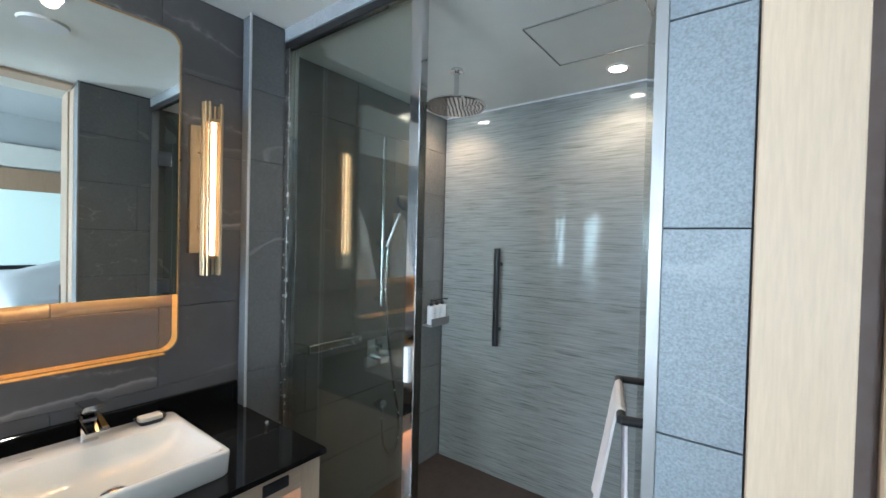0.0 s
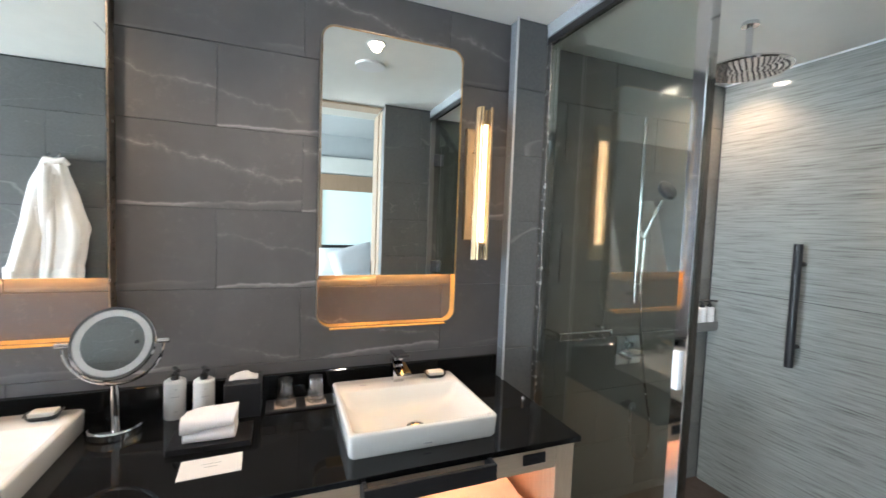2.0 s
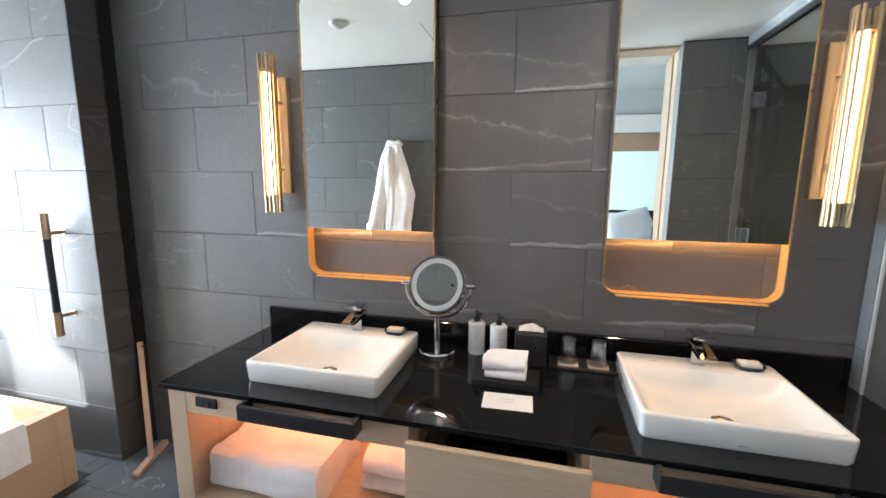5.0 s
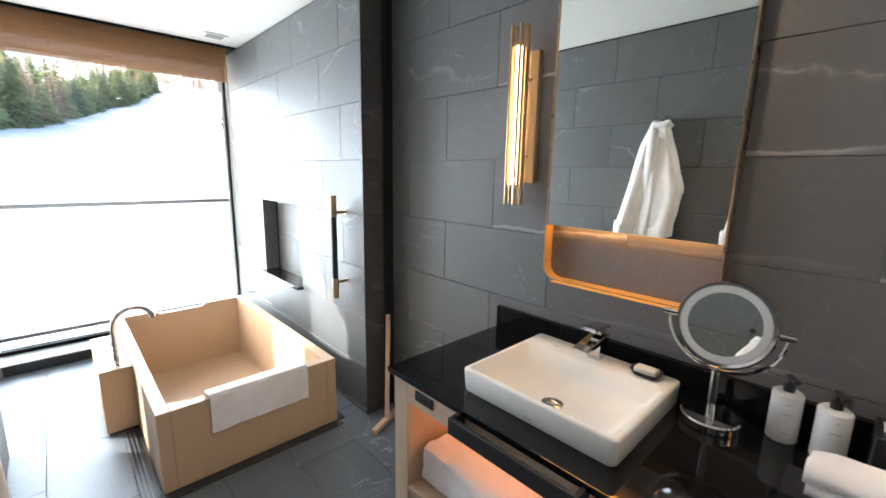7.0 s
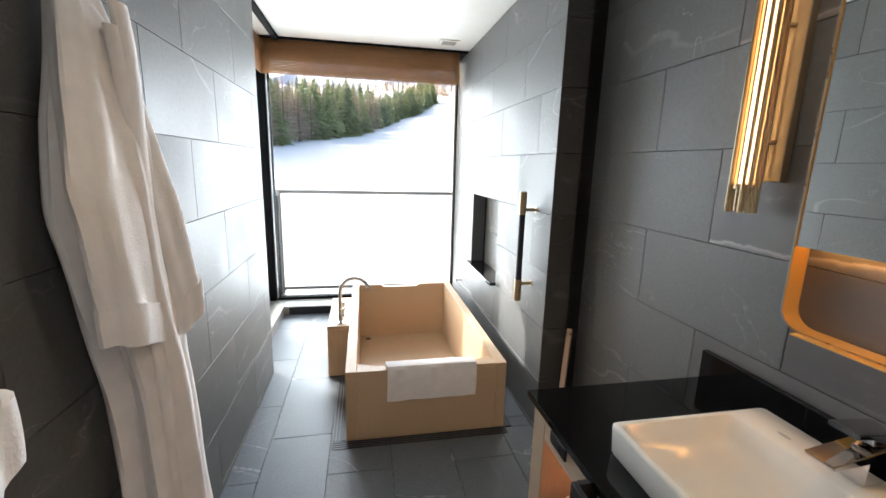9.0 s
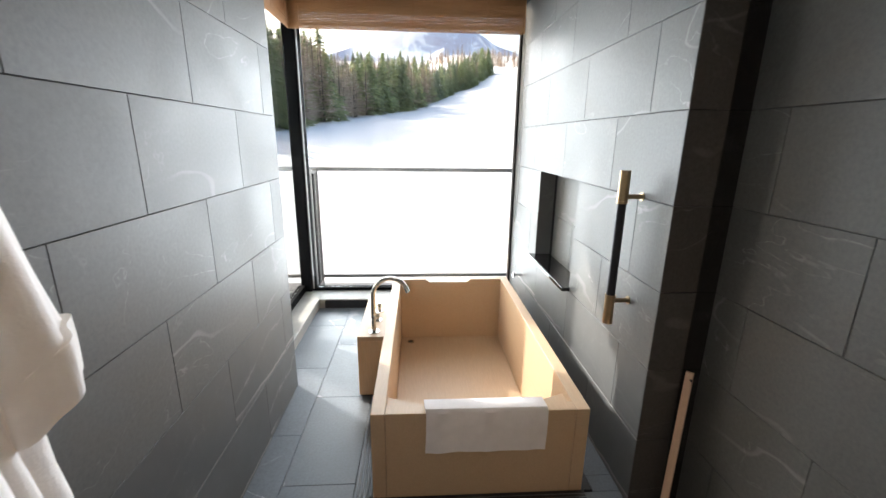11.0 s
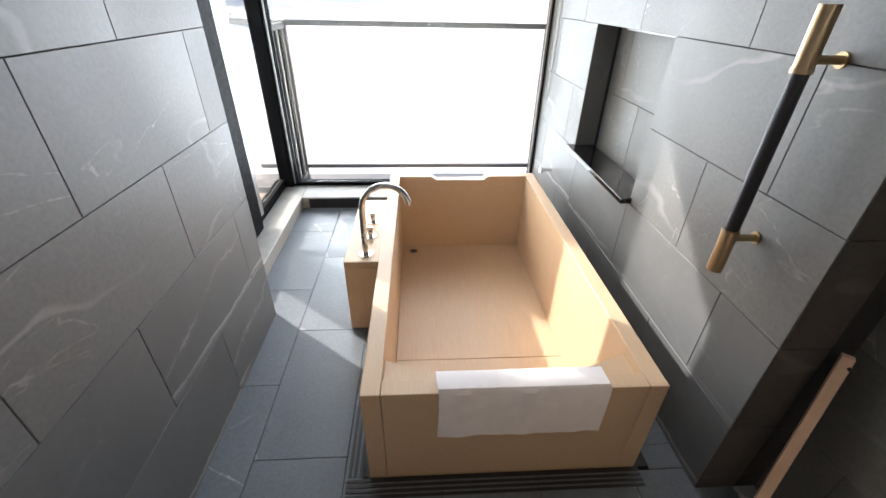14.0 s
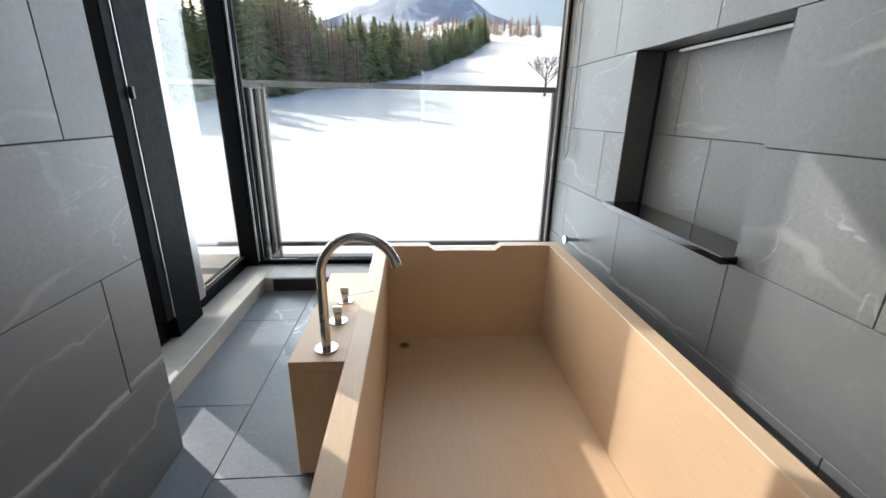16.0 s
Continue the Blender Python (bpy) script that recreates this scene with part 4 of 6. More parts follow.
part("upstand", cbox(0.595, 0.617, -1.165, 1.170, 0.0205, 0.122, 0.0015), M["granite"], wt)


def basin(y, label, group=""):
    t = thing("wash_basin", label, "wash basin", (1.598, y, 0.755), group)
    bm = bmesh.new()

    def ring(x0, x1, hy, z, r=0.02, n=4):
        vs = []
        for cx, cy, a0 in ((x1 - r, hy - r, 0), (x0 + r, hy - r, 90), (x0 + r, -hy + r, 180), (x1 - r, -hy + r, 270)):
            for k in range(n + 1):
                a = radians(a0 + 90 * k / n)
                vs.append(bm.verts.new((cx + r * math.cos(a), cy + r * math.sin(a), z)))
        return vs
    rings = [ring(-0.214, 0.217, 0.246, 0.0), ring(-0.218, 0.220, 0.2505, 0.008), ring(-0.219, 0.221, 0.252, 0.068, 0.014), ring(-0.218, 0.220, 0.251, 0.073, 0.014), ring(-0.214, 0.216, 0.247, 0.0765, 0.014),
             ring(-0.205, 0.112, 0.238, 0.0765, 0.015), ring(-0.202, 0.108, 0.235, 0.074, 0.02), ring(-0.19, 0.085, 0.215, 0.038, 0.03), ring(-0.168, 0.06, 0.175, 0.014, 0.04), ring(-0.13, -0.05, 0.04, 0.009, 0.015)]
    for a, b in zip(rings, rings[1:]):
        for k in range(len(a)):
            bm.faces.new((a[k], a[(k + 1) % len(a)], b[(k + 1) % len(a)], b[k]))
    bm.faces.new(rings[0][::-1])
    bm.faces.new(rings[-1])
    part("bowl", bm, M["ceramic"], t, smooth=True)
    d = part("drain", lathe([(0.0, 0.0), (0.032, 0.0), (0.032, 0.004), (0.026, 0.006), (0.0, 0.006)], 24, (-0.09, 0, 0.0098)), M["chrome"], t, "chrome drain ring", smooth=True)
    part("plug", lathe([(0.0, 0.0), (0.02, 0.0), (0.021, 0.004), (0.015, 0.007), (0.0, 0.008)], 20, (-0.09, 0, 0.016)), M["chrome"], d, smooth=True)
    bm = bmesh.new()
    bmesh.ops.create_circle(bm, cap_ends=True, segments=16, radius=1, matrix=Matrix.Translation((0.155, 0.14, 0.0771)) @ Matrix.Diagonal((0.006, 0.016, 1, 1)))
    part("badge", bm, M["print"], t, "small grey printed oval")
    part("badge", cbox(-0.2205, -0.2175, -0.013, 0.013, 0.016, 0.0195), M["print"], t, "small grey printed bar")
    return t


def faucet(y, group=""):
    t = thing("basin_tap", "angular chrome single-lever tap on the white basin", "tap", (1.768, y, 0.8322), group)
    part("body", cbox(-0.024, 0.03, -0.022, 0.022, 0, 0.0595, 0.003), M["chrome"], t)
    bm = bmesh.new()
    vs = [bm.verts.new(p) for p in ((0.031, -0.0265, 0.060), (0.031, 0.0265, 0.060), (0.031, 0.0265, 0.087), (0.031, -0.0265, 0.087),
                                    (-0.112, -0.027, 0.052), (-0.112, 0.027, 0.052), (-0.118, 0.027, 0.062), (-0.118, -0.027, 0.062))]
    for f in ((0, 1, 2, 3), (4, 7, 6, 5), (0, 4, 5, 1), (3, 2, 6, 7), (1, 5, 6, 2), (0, 3, 7, 4)):
        bm.faces.new([vs[i] for i in f])
    bmesh.ops.bevel(bm, geom=bm.edges[:], offset=0.002, segments=2, affect="EDGES")
    part("spout", bm, M["chrome"], t)
    part("neck", cbox(-0.018, 0.026, -0.019, 0.019, 0.0872, 0.103, 0.004, 2), M["chrome"], t)
    bm = bmesh.new()
    box(bm, -0.07, 0.04, -0.027, 0.027, -0.005, 0.006, Matrix.Translation((-0.004, 0, 0.113)) @ Matrix.Rotation(radians(5), 4, "Y"))
    bmesh.ops.bevel(bm, geom=bm.edges[:], offset=0.002, segments=2, affect="EDGES")
    part("lever", bm, M["chrome"], t)
    return t


def soap_dish(y, group=""):
    t = thing("soap_dish", "small black leaf-shaped soap dish on the basin's deck", "soap dish", (1.772, y, 0.832), group)
    bm = bmesh.new()
    n = 28
    prev = None
    for k, (s, z) in enumerate(((0.75, 0.0), (1.0, 0.014), (0.93, 0.014), (0.7, 0.004))):
        r = []
        for i in range(n):
            a = 2 * math.pi * i / n
            rr = 0.034 * s / (abs(math.cos(a)) ** 5 + abs(math.sin(a)) ** 5) ** 0.2
            e = 1.3
            r.append(bm.verts.new((math.cos(a) * rr, math.sin(a) * rr * e, z + 0.006 * abs(math.sin(a)) ** 4 * (k in (1, 2)))))
        if prev:
            for i in range(n):
                bm.faces.new((prev[i], prev[(i + 1) % n], r[(i + 1) % n], r[i]))
        else:
            bm.faces.new(r[::-1])
        prev = r
    bm.faces.new(prev)
    part("dish", bm, M["blackmetal"], t, smooth=True)
    s = thing("soap_bar", "small cream bar of soap in the black dish", "soap", (1.772, y, 0.837), group and "soap bars")
    part("bar", cbox(-0.021, 0.021, -0.033, 0.033, 0, 0.019, 0.004, 2), M["soap"], s, smooth=True)
    return t


for yb in (1.052, -0.233):
    basin(yb, "rectangular white ceramic basin standing on the black worktop", "basins on the worktop")
    faucet(yb + 0.0, "basin taps")
    soap_dish(yb - 0.165, "soap dishes")


def wall_mirror(yc, label):
    """A bronze hoop with the glass in its upper part and an open lit tray below."""
    t = thing("wall_mirror", label, "mirror", (VX - 0.002, yc, 0), "wall mirrors over the basins")
    hw, z0, z1, r, d, th = 0.2975, 1.040, 2.225, 0.055, 0.05, 0.005

    def outline(hw, z0, z1, r, n=8):
        pts = []
        for cy, cz, a0 in ((hw - r, z1 - r, 0), (-hw + r, z1 - r, 90), (-hw + r, z0 + r, 180), (hw - r, z0 + r, 270)):
            for k in range(n + 1):
                a = radians(a0 + 90 * k / n)
                pts.append((cy + r * math.cos(a), cz + r * math.sin(a)))
        return pts
    oo, ii = outline(hw, z0, z1, r), outline(hw - th, z0 + th, z1 - th, r - th)
    bm = bmesh.new()
    A = [bm.verts.new((0, y, z)) for y, z in oo]
    B = [bm.verts.new((-d, y, z)) for y, z in oo]
    C = [bm.verts.new((-d, y, z)) for y, z in ii]
    n = len(oo)
    for k in range(n):
        j = (k + 1) % n
        bm.faces.new((A[k], A[j], B[j], B[k]))
        bm.faces.new((B[k], B[j], C[j], C[k]))
    fr = part("frame", bm, M["bronze"], t, "thin bronze hoop frame", smooth=True)
    bm = bmesh.new()
    C = [bm.verts.new((-d + 0.0005, y, z)) for y, z in outline(hw - th + 0.0002, z0 + th - 0.0002, z1 - th, r - th)]
    D = [bm.verts.new((0, y, z)) for y, z in outline(hw - th + 0.0002, z0 + th - 0.0002, z1 - th, r - th)]
    for k in range(n):
        j = (k + 1) % n
        bm.faces.new((C[k], C[j], D[j], D[k]))
    part("lining", bm, M["gold"], fr, "golden inner lining", smooth=True)
    part("tray", cbox(-d - 0.02, 0, -hw + 0.05, hw - 0.05, z0 - 0.004, z0 + 0.0005, 0.001), M["gold"], t, "golden tray at the foot of the frame")
    zg = 1.252
    pts = [(y, z) for y, z in outline(hw - th - 0.002, z0, z1 - th - 0.002, r - th) if z > 1.3]
    pts = [(hw - th - 0.002, zg)] + pts + [(-hw + th + 0.002, zg)]
    bm = bmesh.new()
    F = [bm.verts.new((-d + 0.004, y, z)) for y, z in pts]
    G = [bm.verts.new((-d + 0.014, y, z)) for y, z in pts]
    m = len(pts)
    bm.faces.new(F)
    bm.faces.new(G[::-1])
    for k in range(m):
        j = (k + 1) % m
        bm.faces.new((F[j], F[k], G[k], G[j]))
    part("mirror_glass", bm, M["mirror"], t, "mirror glass")
    part("light_strip", cbox(-0.026, -0.008, -hw + 0.035, hw - 0.035, zg + 0.006, zg + 0.014), M["led"], t, "amber light strip under the glass")
    return t


wall_mirror(1.042, "tall rounded mirror in a bronze frame with amber-lit tray")
wall_mirror(-0.217, "tall rounded mirror in a bronze frame with amber-lit tray")


def sconce(y, label):
    t = thing("wall_sconce", label, "wall light", (1.842, y, 1.655), "brass tube wall lights")
    y0 = -0.062 if y > 0 else 0.0
    part("back_plate", cbox(0.042, 0.066, y0, y0 + 0.062, -0.25, 0.25, 0.002), M["brassplate"], t, "flat pale brass back plate")
    for z in (0.145, -0.145):
        part("arm", cyl(bmesh.new(), (0.0, 0, z), (0.045, (-0.03 if y > 0 else 0.03), z), 0.006), M["brass"], t, smooth=True)
    for k in range(14):
        a = 2 * math.pi * (k + 0.5) / 14
        if abs(math.cos(a) + 1) < 0.06:
            continue
        bm = cyl(bmesh.new(), (0.033 * math.cos(a), 0.033 * math.sin(a), -0.335), (0.033 * math.cos(a), 0.033 * math.sin(a), 0.335), 0.0052, seg=8)
        part("rod", bm, M["brass"], t, smooth=True)
    for z in (0.26, -0.27):
        part("disc", cyl(bmesh.new(), (0, 0, z), (0, 0, z + 0.012), 0.027, seg=20), M["brass"], t, smooth=True)
    part("glow_tube", cyl(bmesh.new(), (0, 0, -0.255), (0, 0, 0.258), 0.014, seg=16), M["lampglow"], t, "glowing warm light tube", smooth=True)
    return t


sconce(1.488, "brass sconce of upright rods round a glowing tube")
sconce(-0.618, "brass sconce of upright rods round a glowing tube")

# magnifying mirror
mm = thing("magnifying_mirror", "round chrome magnifying mirror on a stand on the black worktop", "vanity mirror", (1.775, 0.708, 0.755))
part("base", lathe([(0, 0), (0.07, 0), (0.074, 0.004), (0.074, 0.024), (0.07, 0.028), (0, 0.028)], 36), M["chrome"], mm, smooth=True)
part("stem", cyl(bmesh.new(), (0, 0, 0.028), (-0.01, 0, 0.17), 0.011), M["chrome"], mm, smooth=True)
MC = Vector((-0.032, -0.008, 0.305))
rot = Matrix.Translation(MC) @ Matrix.Rotation(radians(-2), 4, "Z") @ Matrix.Rotation(radians(-68), 4, "Y") @ Matrix.Scale(0.91, 4)
bm = lathe([(0.0, -0.012), (0.11, -0.012), (0.124, -0.006), (0.128, 0.004), (0.124, 0.011), (0.116, 0.011), (0.114, 0.007)], 44)
bmesh.ops.transform(bm, matrix=rot, verts=bm.verts)
hd = part("head", bm, M["chrome"], mm, "chrome rim", smooth=True)
bm = lathe([(0.093, 0.007), (0.1135, 0.007), (0.1135, 0.0095), (0.093, 0.0095), (0.093, 0.007)], 44)
bmesh.ops.transform(bm, matrix=rot, verts=bm.verts)
part("light_ring", bm, M["frost"], hd, "frosted white ring, unlit", smooth=True)
bm = lathe([(0.0, 0.006), (0.0925, 0.006), (0.0925, 0.0085), (0.0, 0.0085)], 44)
bmesh.ops.transform(bm, matrix=rot, verts=bm.verts)
part("mirror_glass", bm, M["mirror"], hd)
bm = lathe([(0.0, 0.009), (0.007, 0.009), (0.007, 0.0105), (0.0, 0.0105)], 12, (0.0, -0.07, 0))
bmesh.ops.transform(bm, matrix=rot, verts=bm.verts)
part("sensor", bm, M["blackplastic"], hd)
bm = bmesh.new()
arc = []
for k in range(25):
    a = radians(178 + 184 * k / 24)
    arc.append(Vector((MC.x + 0.004, 0.133 * math.cos(a) + MC.y, MC.z - 0.02 + 0.133 * math.sin(a) * 1.0 + 0.02)))
tube(bm, arc, 0.0055, 8)
part("yoke", bm, M["chrome"], mm, "curved chrome yoke", smooth=True)
for s in (-1, 1):
    part("knob", cyl(bmesh.new(), MC + Vector((0.004, s * 0.114, 0)), MC + Vector((0.004, s * 0.148, 0.0)), 0.009), M["chrome"], mm, smooth=True)


def pump_bottle(x, y, label, h=0.136, r=0.034, shelf=0.755):
    t = thing("pump_bottle", label, "bottle", (x, y, shelf), "pump bottles")
    part("body", lathe([(0, 0), (r - 0.002, 0), (r, 0.003), (r, h - 0.006), (r - 0.006, h), (0.012, h), (0, h)], 28), M["bottle"], t, smooth=True)
    p = part("pump", lathe([(0, h), (0.013, h), (0.013, h + 0.018), (0.006, h + 0.02), (0.005, h + 0.035), (0, h + 0.035)], 16), M["blackplastic"], t, "black pump head", smooth=True)
    bm = bmesh.new()
    box(bm, -0.04, 0.008, -0.008, 0.008, h + 0.034, h + 0.045, Matrix.Rotation(radians(25), 4, "Z"))
    bmesh.ops.bevel(bm, geom=bm.edges[:], offset=0.003, segments=1, affect="EDGES")
    part("nozzle", bm, M["blackplastic"], p)
    for zz, w in ((h * 0.80, 0.25), (h * 0.6, 0.75), (h * 0.22, 0.35)):
        bm = bmesh.new()
        n = 6
        for k in range(n):
            a0 = radians(195) - w / 2 + w * k / n
            a1 = radians(195) - w / 2 + w * (k + 0.75) / n
            q = [bm.verts.new(((r + 0.0004) * math.cos(a), (r + 0.0004) * math.sin(a), z)) for a, z in ((a0, zz), (a1, zz), (a1, zz + 0.0022), (a0, zz + 0.0022))]
            bm.faces.new(q)
        part("print_line", bm, M["print"], t, "faint grey print")
    return t


pump_bottle(1.845, 0.557, "round white pump bottle with black pump on the worktop")
pump_bottle(1.825, 0.464, "round white pump bottle beside the black tissue box")
tb = thing("tissue_box", "black cube tissue box with a white tissue on top", "tissue box", (1.825, 0.335, 0.755))
part("box", cbox(-0.06, 0.06, -0.06, 0.06, 0, 0.125, 0.003), M["blackmetal"], tb)
bm = bmesh.new()
grid = []
for i in range(7):
    row = []
    for j in range(9):
        u, v = i / 6 - 0.5, j / 8 - 0.5
        z = 0.126 + 0.022 * math.exp(-(u * 3) ** 2) * (0.6 + 0.5 * math.cos(v * 5)) + 0.006 * noise.noise(Vector((u * 6, v * 6, 2)))
        row.append(bm.verts.new((u * 0.05, v * 0.095, z)))
    grid.append(row)
for i in range(6):
    for j in range(8):
        bm.faces.new((grid[i][j], grid[i + 1][j], grid[i + 1][j + 1], grid[i][j + 1]))
ret = bmesh.ops.extrude_face_region(bm, geom=bm.faces[:])
bmesh.ops.translate(bm, verts=[g for g in ret["geom"] if isinstance(g, bmesh.types.BMVert)], vec=(0, 0, 0.003))
part("tissue", bm, M["paper"], tb, "crumpled white tissue", smooth=True)

gt = thing("glass_tray", "black rectangular tray under two upturned tumblers", "tray", (1.825, 0.135, 0.755))
part("tray", cbox(-0.055, 0.055, -0.125, 0.125, 0, 0.008, 0.002), M["blackmetal"], gt)
for y in (0.192, 0.08):
    c = thing("coaster", "square tan paper coaster on the black tray", "coaster", (1.822, y, 0.7635), "coasters")
    part("card", cbox(-0.038, 0.038, -0.038, 0.038, 0, 0.0015), M["tan"], c)
    g = thing("tumbler", "clear water tumbler standing upside down on a coaster", "glass", (1.828, y, 0.7655), "upturned tumblers")
    part("glass", lathe([(0.036, 0.0), (0.034, 0.05), (0.030, 0.088), (0.026, 0.094), (0.0, 0.095), (0.0, 0.084), (0.025, 0.083), (0.0315, 0.05), (0.0338, 0.0), (0.036, 0.0)], 30), M["tumbler"], g, smooth=True)


def cloth_stack(name, label, loc, sx, sy, hs, bulge=0.012, group="", rz=0.0, mat="towel", soft=0.045):
    t = thing(name, label, "towel", loc, group)
    t.rotation_euler = (0, 0, radians(rz))
    z = 0
    for k, h in enumerate(hs):
        bm = cbox(-sx / 2, sx / 2, -sy / 2, sy / 2, z, z + h)
        bmesh.ops.subdivide_edges(bm, edges=bm.edges[:], cuts=9, use_grid_fill=True)
        r = min(h * 0.5, soft) * 0.98
        for v in bm.verts:
            cx = max(-sx / 2 + r, min(sx / 2 - r, v.co.x))
            cz = max(z + r, min(z + h - r, v.co.z))
            d = Vector((v.co.x - cx, 0, v.co.z - cz))
            if d.length > r:
                d = d.normalized() * r
                v.co.x, v.co.z = cx + d.x, cz + d.z
            nn = noise.noise(Vector((v.co.x * 14 + k * 5, v.co.y * 11, v.co.z * 14 + loc[1] * 3)))
            v.co += Vector((v.co.x / sx, v.co.y / sy * 0.6, (v.co.z - z) / h - 0.5 if k or v.co.z > z + h / 2 else 0)) * nn * bulge * 2
            v.co.x += 0.006 * nn
        part("fold", bm, M[mat], t, smooth=True)
        z += h + 0.0005
    return t


ft = thing("towel_tray", "flat black tray under the folded hand towel", "tray", (1.63, 0.41, 0.755))
bm = cbox(-0.065, 0.065, -0.115, 0.115, 0.0, 0.008)
for v in bm.verts:
    v.co.z += 0.01 * (abs(v.co.y) / 0.115) ** 2 if v.co.z > 0.004 else 0
part("tray", bm, M["blackmetal"], ft)
cloth_stack("hand_towel", "white hand towel folded twice on a black tray", (1.63, 0.415, 0.774), 0.10, 0.145, (0.034, 0.04), 0.012)
cd = thing("card", "blank white paper card lying on the black worktop", "card", (1.475, 0.392, 0.7555))
cd.rotation_euler = (0, 0, radians(3))
part("sheet", cbox(-0.05, 0.05, -0.08, 0.08, 0, 0.0012), M["paper"], cd)
for i, w in enumerate((0.05, 0.035)):
    part("print_line", cbox(0.012 - i * 0.016, 0.014 - i * 0.016, -w / 2, w / 2, 0.0014, 0.0018), M["print"], cd, "faint print")
pg = thing("worktop_stopper", "small chrome peg on the black worktop corner", "peg", (1.59, -0.72, 0.755))
part("peg", lathe([(0, 0), (0.008, 0), (0.008, 0.02), (0.006, 0.024), (0, 0.024)], 14), M["chrome"], pg, smooth=True)

cloth_stack("bath_towel", "thick folded white bath towel on the vanity's open shelf", (1.54, 1.25, 0.3105), 0.36, 0.44, (0.15,), 0.022, "folded bath towels")
cloth_stack("bath_towel", "folded white bath towel beside the drawer on the shelf", (1.60, 0.81, 0.3105), 0.22, 0.22, (0.06, 0.07), 0.010, "folded bath towels")
cloth_stack("bath_towel", "thick folded white bath towel on the shelf near the shower", (1.52, -0.42, 0.3105), 0.36, 0.42, (0.165,), 0.022, "folded bath towels")
hd_ = thing("hair_dryer_bag", "grey cloth pouch lying in the half-open drawer", "pouch", (1.42, 0.40, 0.4625))
part("pouch", cbox(-0.08, 0.08, -0.11, 0.11, 0, 0.12, 0.03, 3), M["greymetal"], hd_, smooth=True)

# squeegee leaning on the return wall
sq = thing("floor_squeegee", "pale wooden floor squeegee leaning in the wall's corner", "squeegee", (1.76, 2.26, 0))
bm = bmesh.new()
tube(bm, [(0, 0, 0.03), (0.085, 0.1, 0.61)], 0.017, 4, (1, 0, 0))
part("handle", bm, M["stick"], sq, "flat wooden handle with a hole at the end")
bm = bmesh.new()
box(bm, -0.018, 0.018, -0.14, 0.14, 0.0, 0.028, Matrix.Rotation(radians(-68), 4, "Z"))
bmesh.ops.bevel(bm, geom=bm.edges[:], offset=0.004, segments=1, affect="EDGES")
part("head", bm, M["stick"], sq)
part("hanging_hole", cyl(bmesh.new(), (0.078, 0.076, 0.59), (0.078, 0.082, 0.592), 0.004), M["leather"], sq)


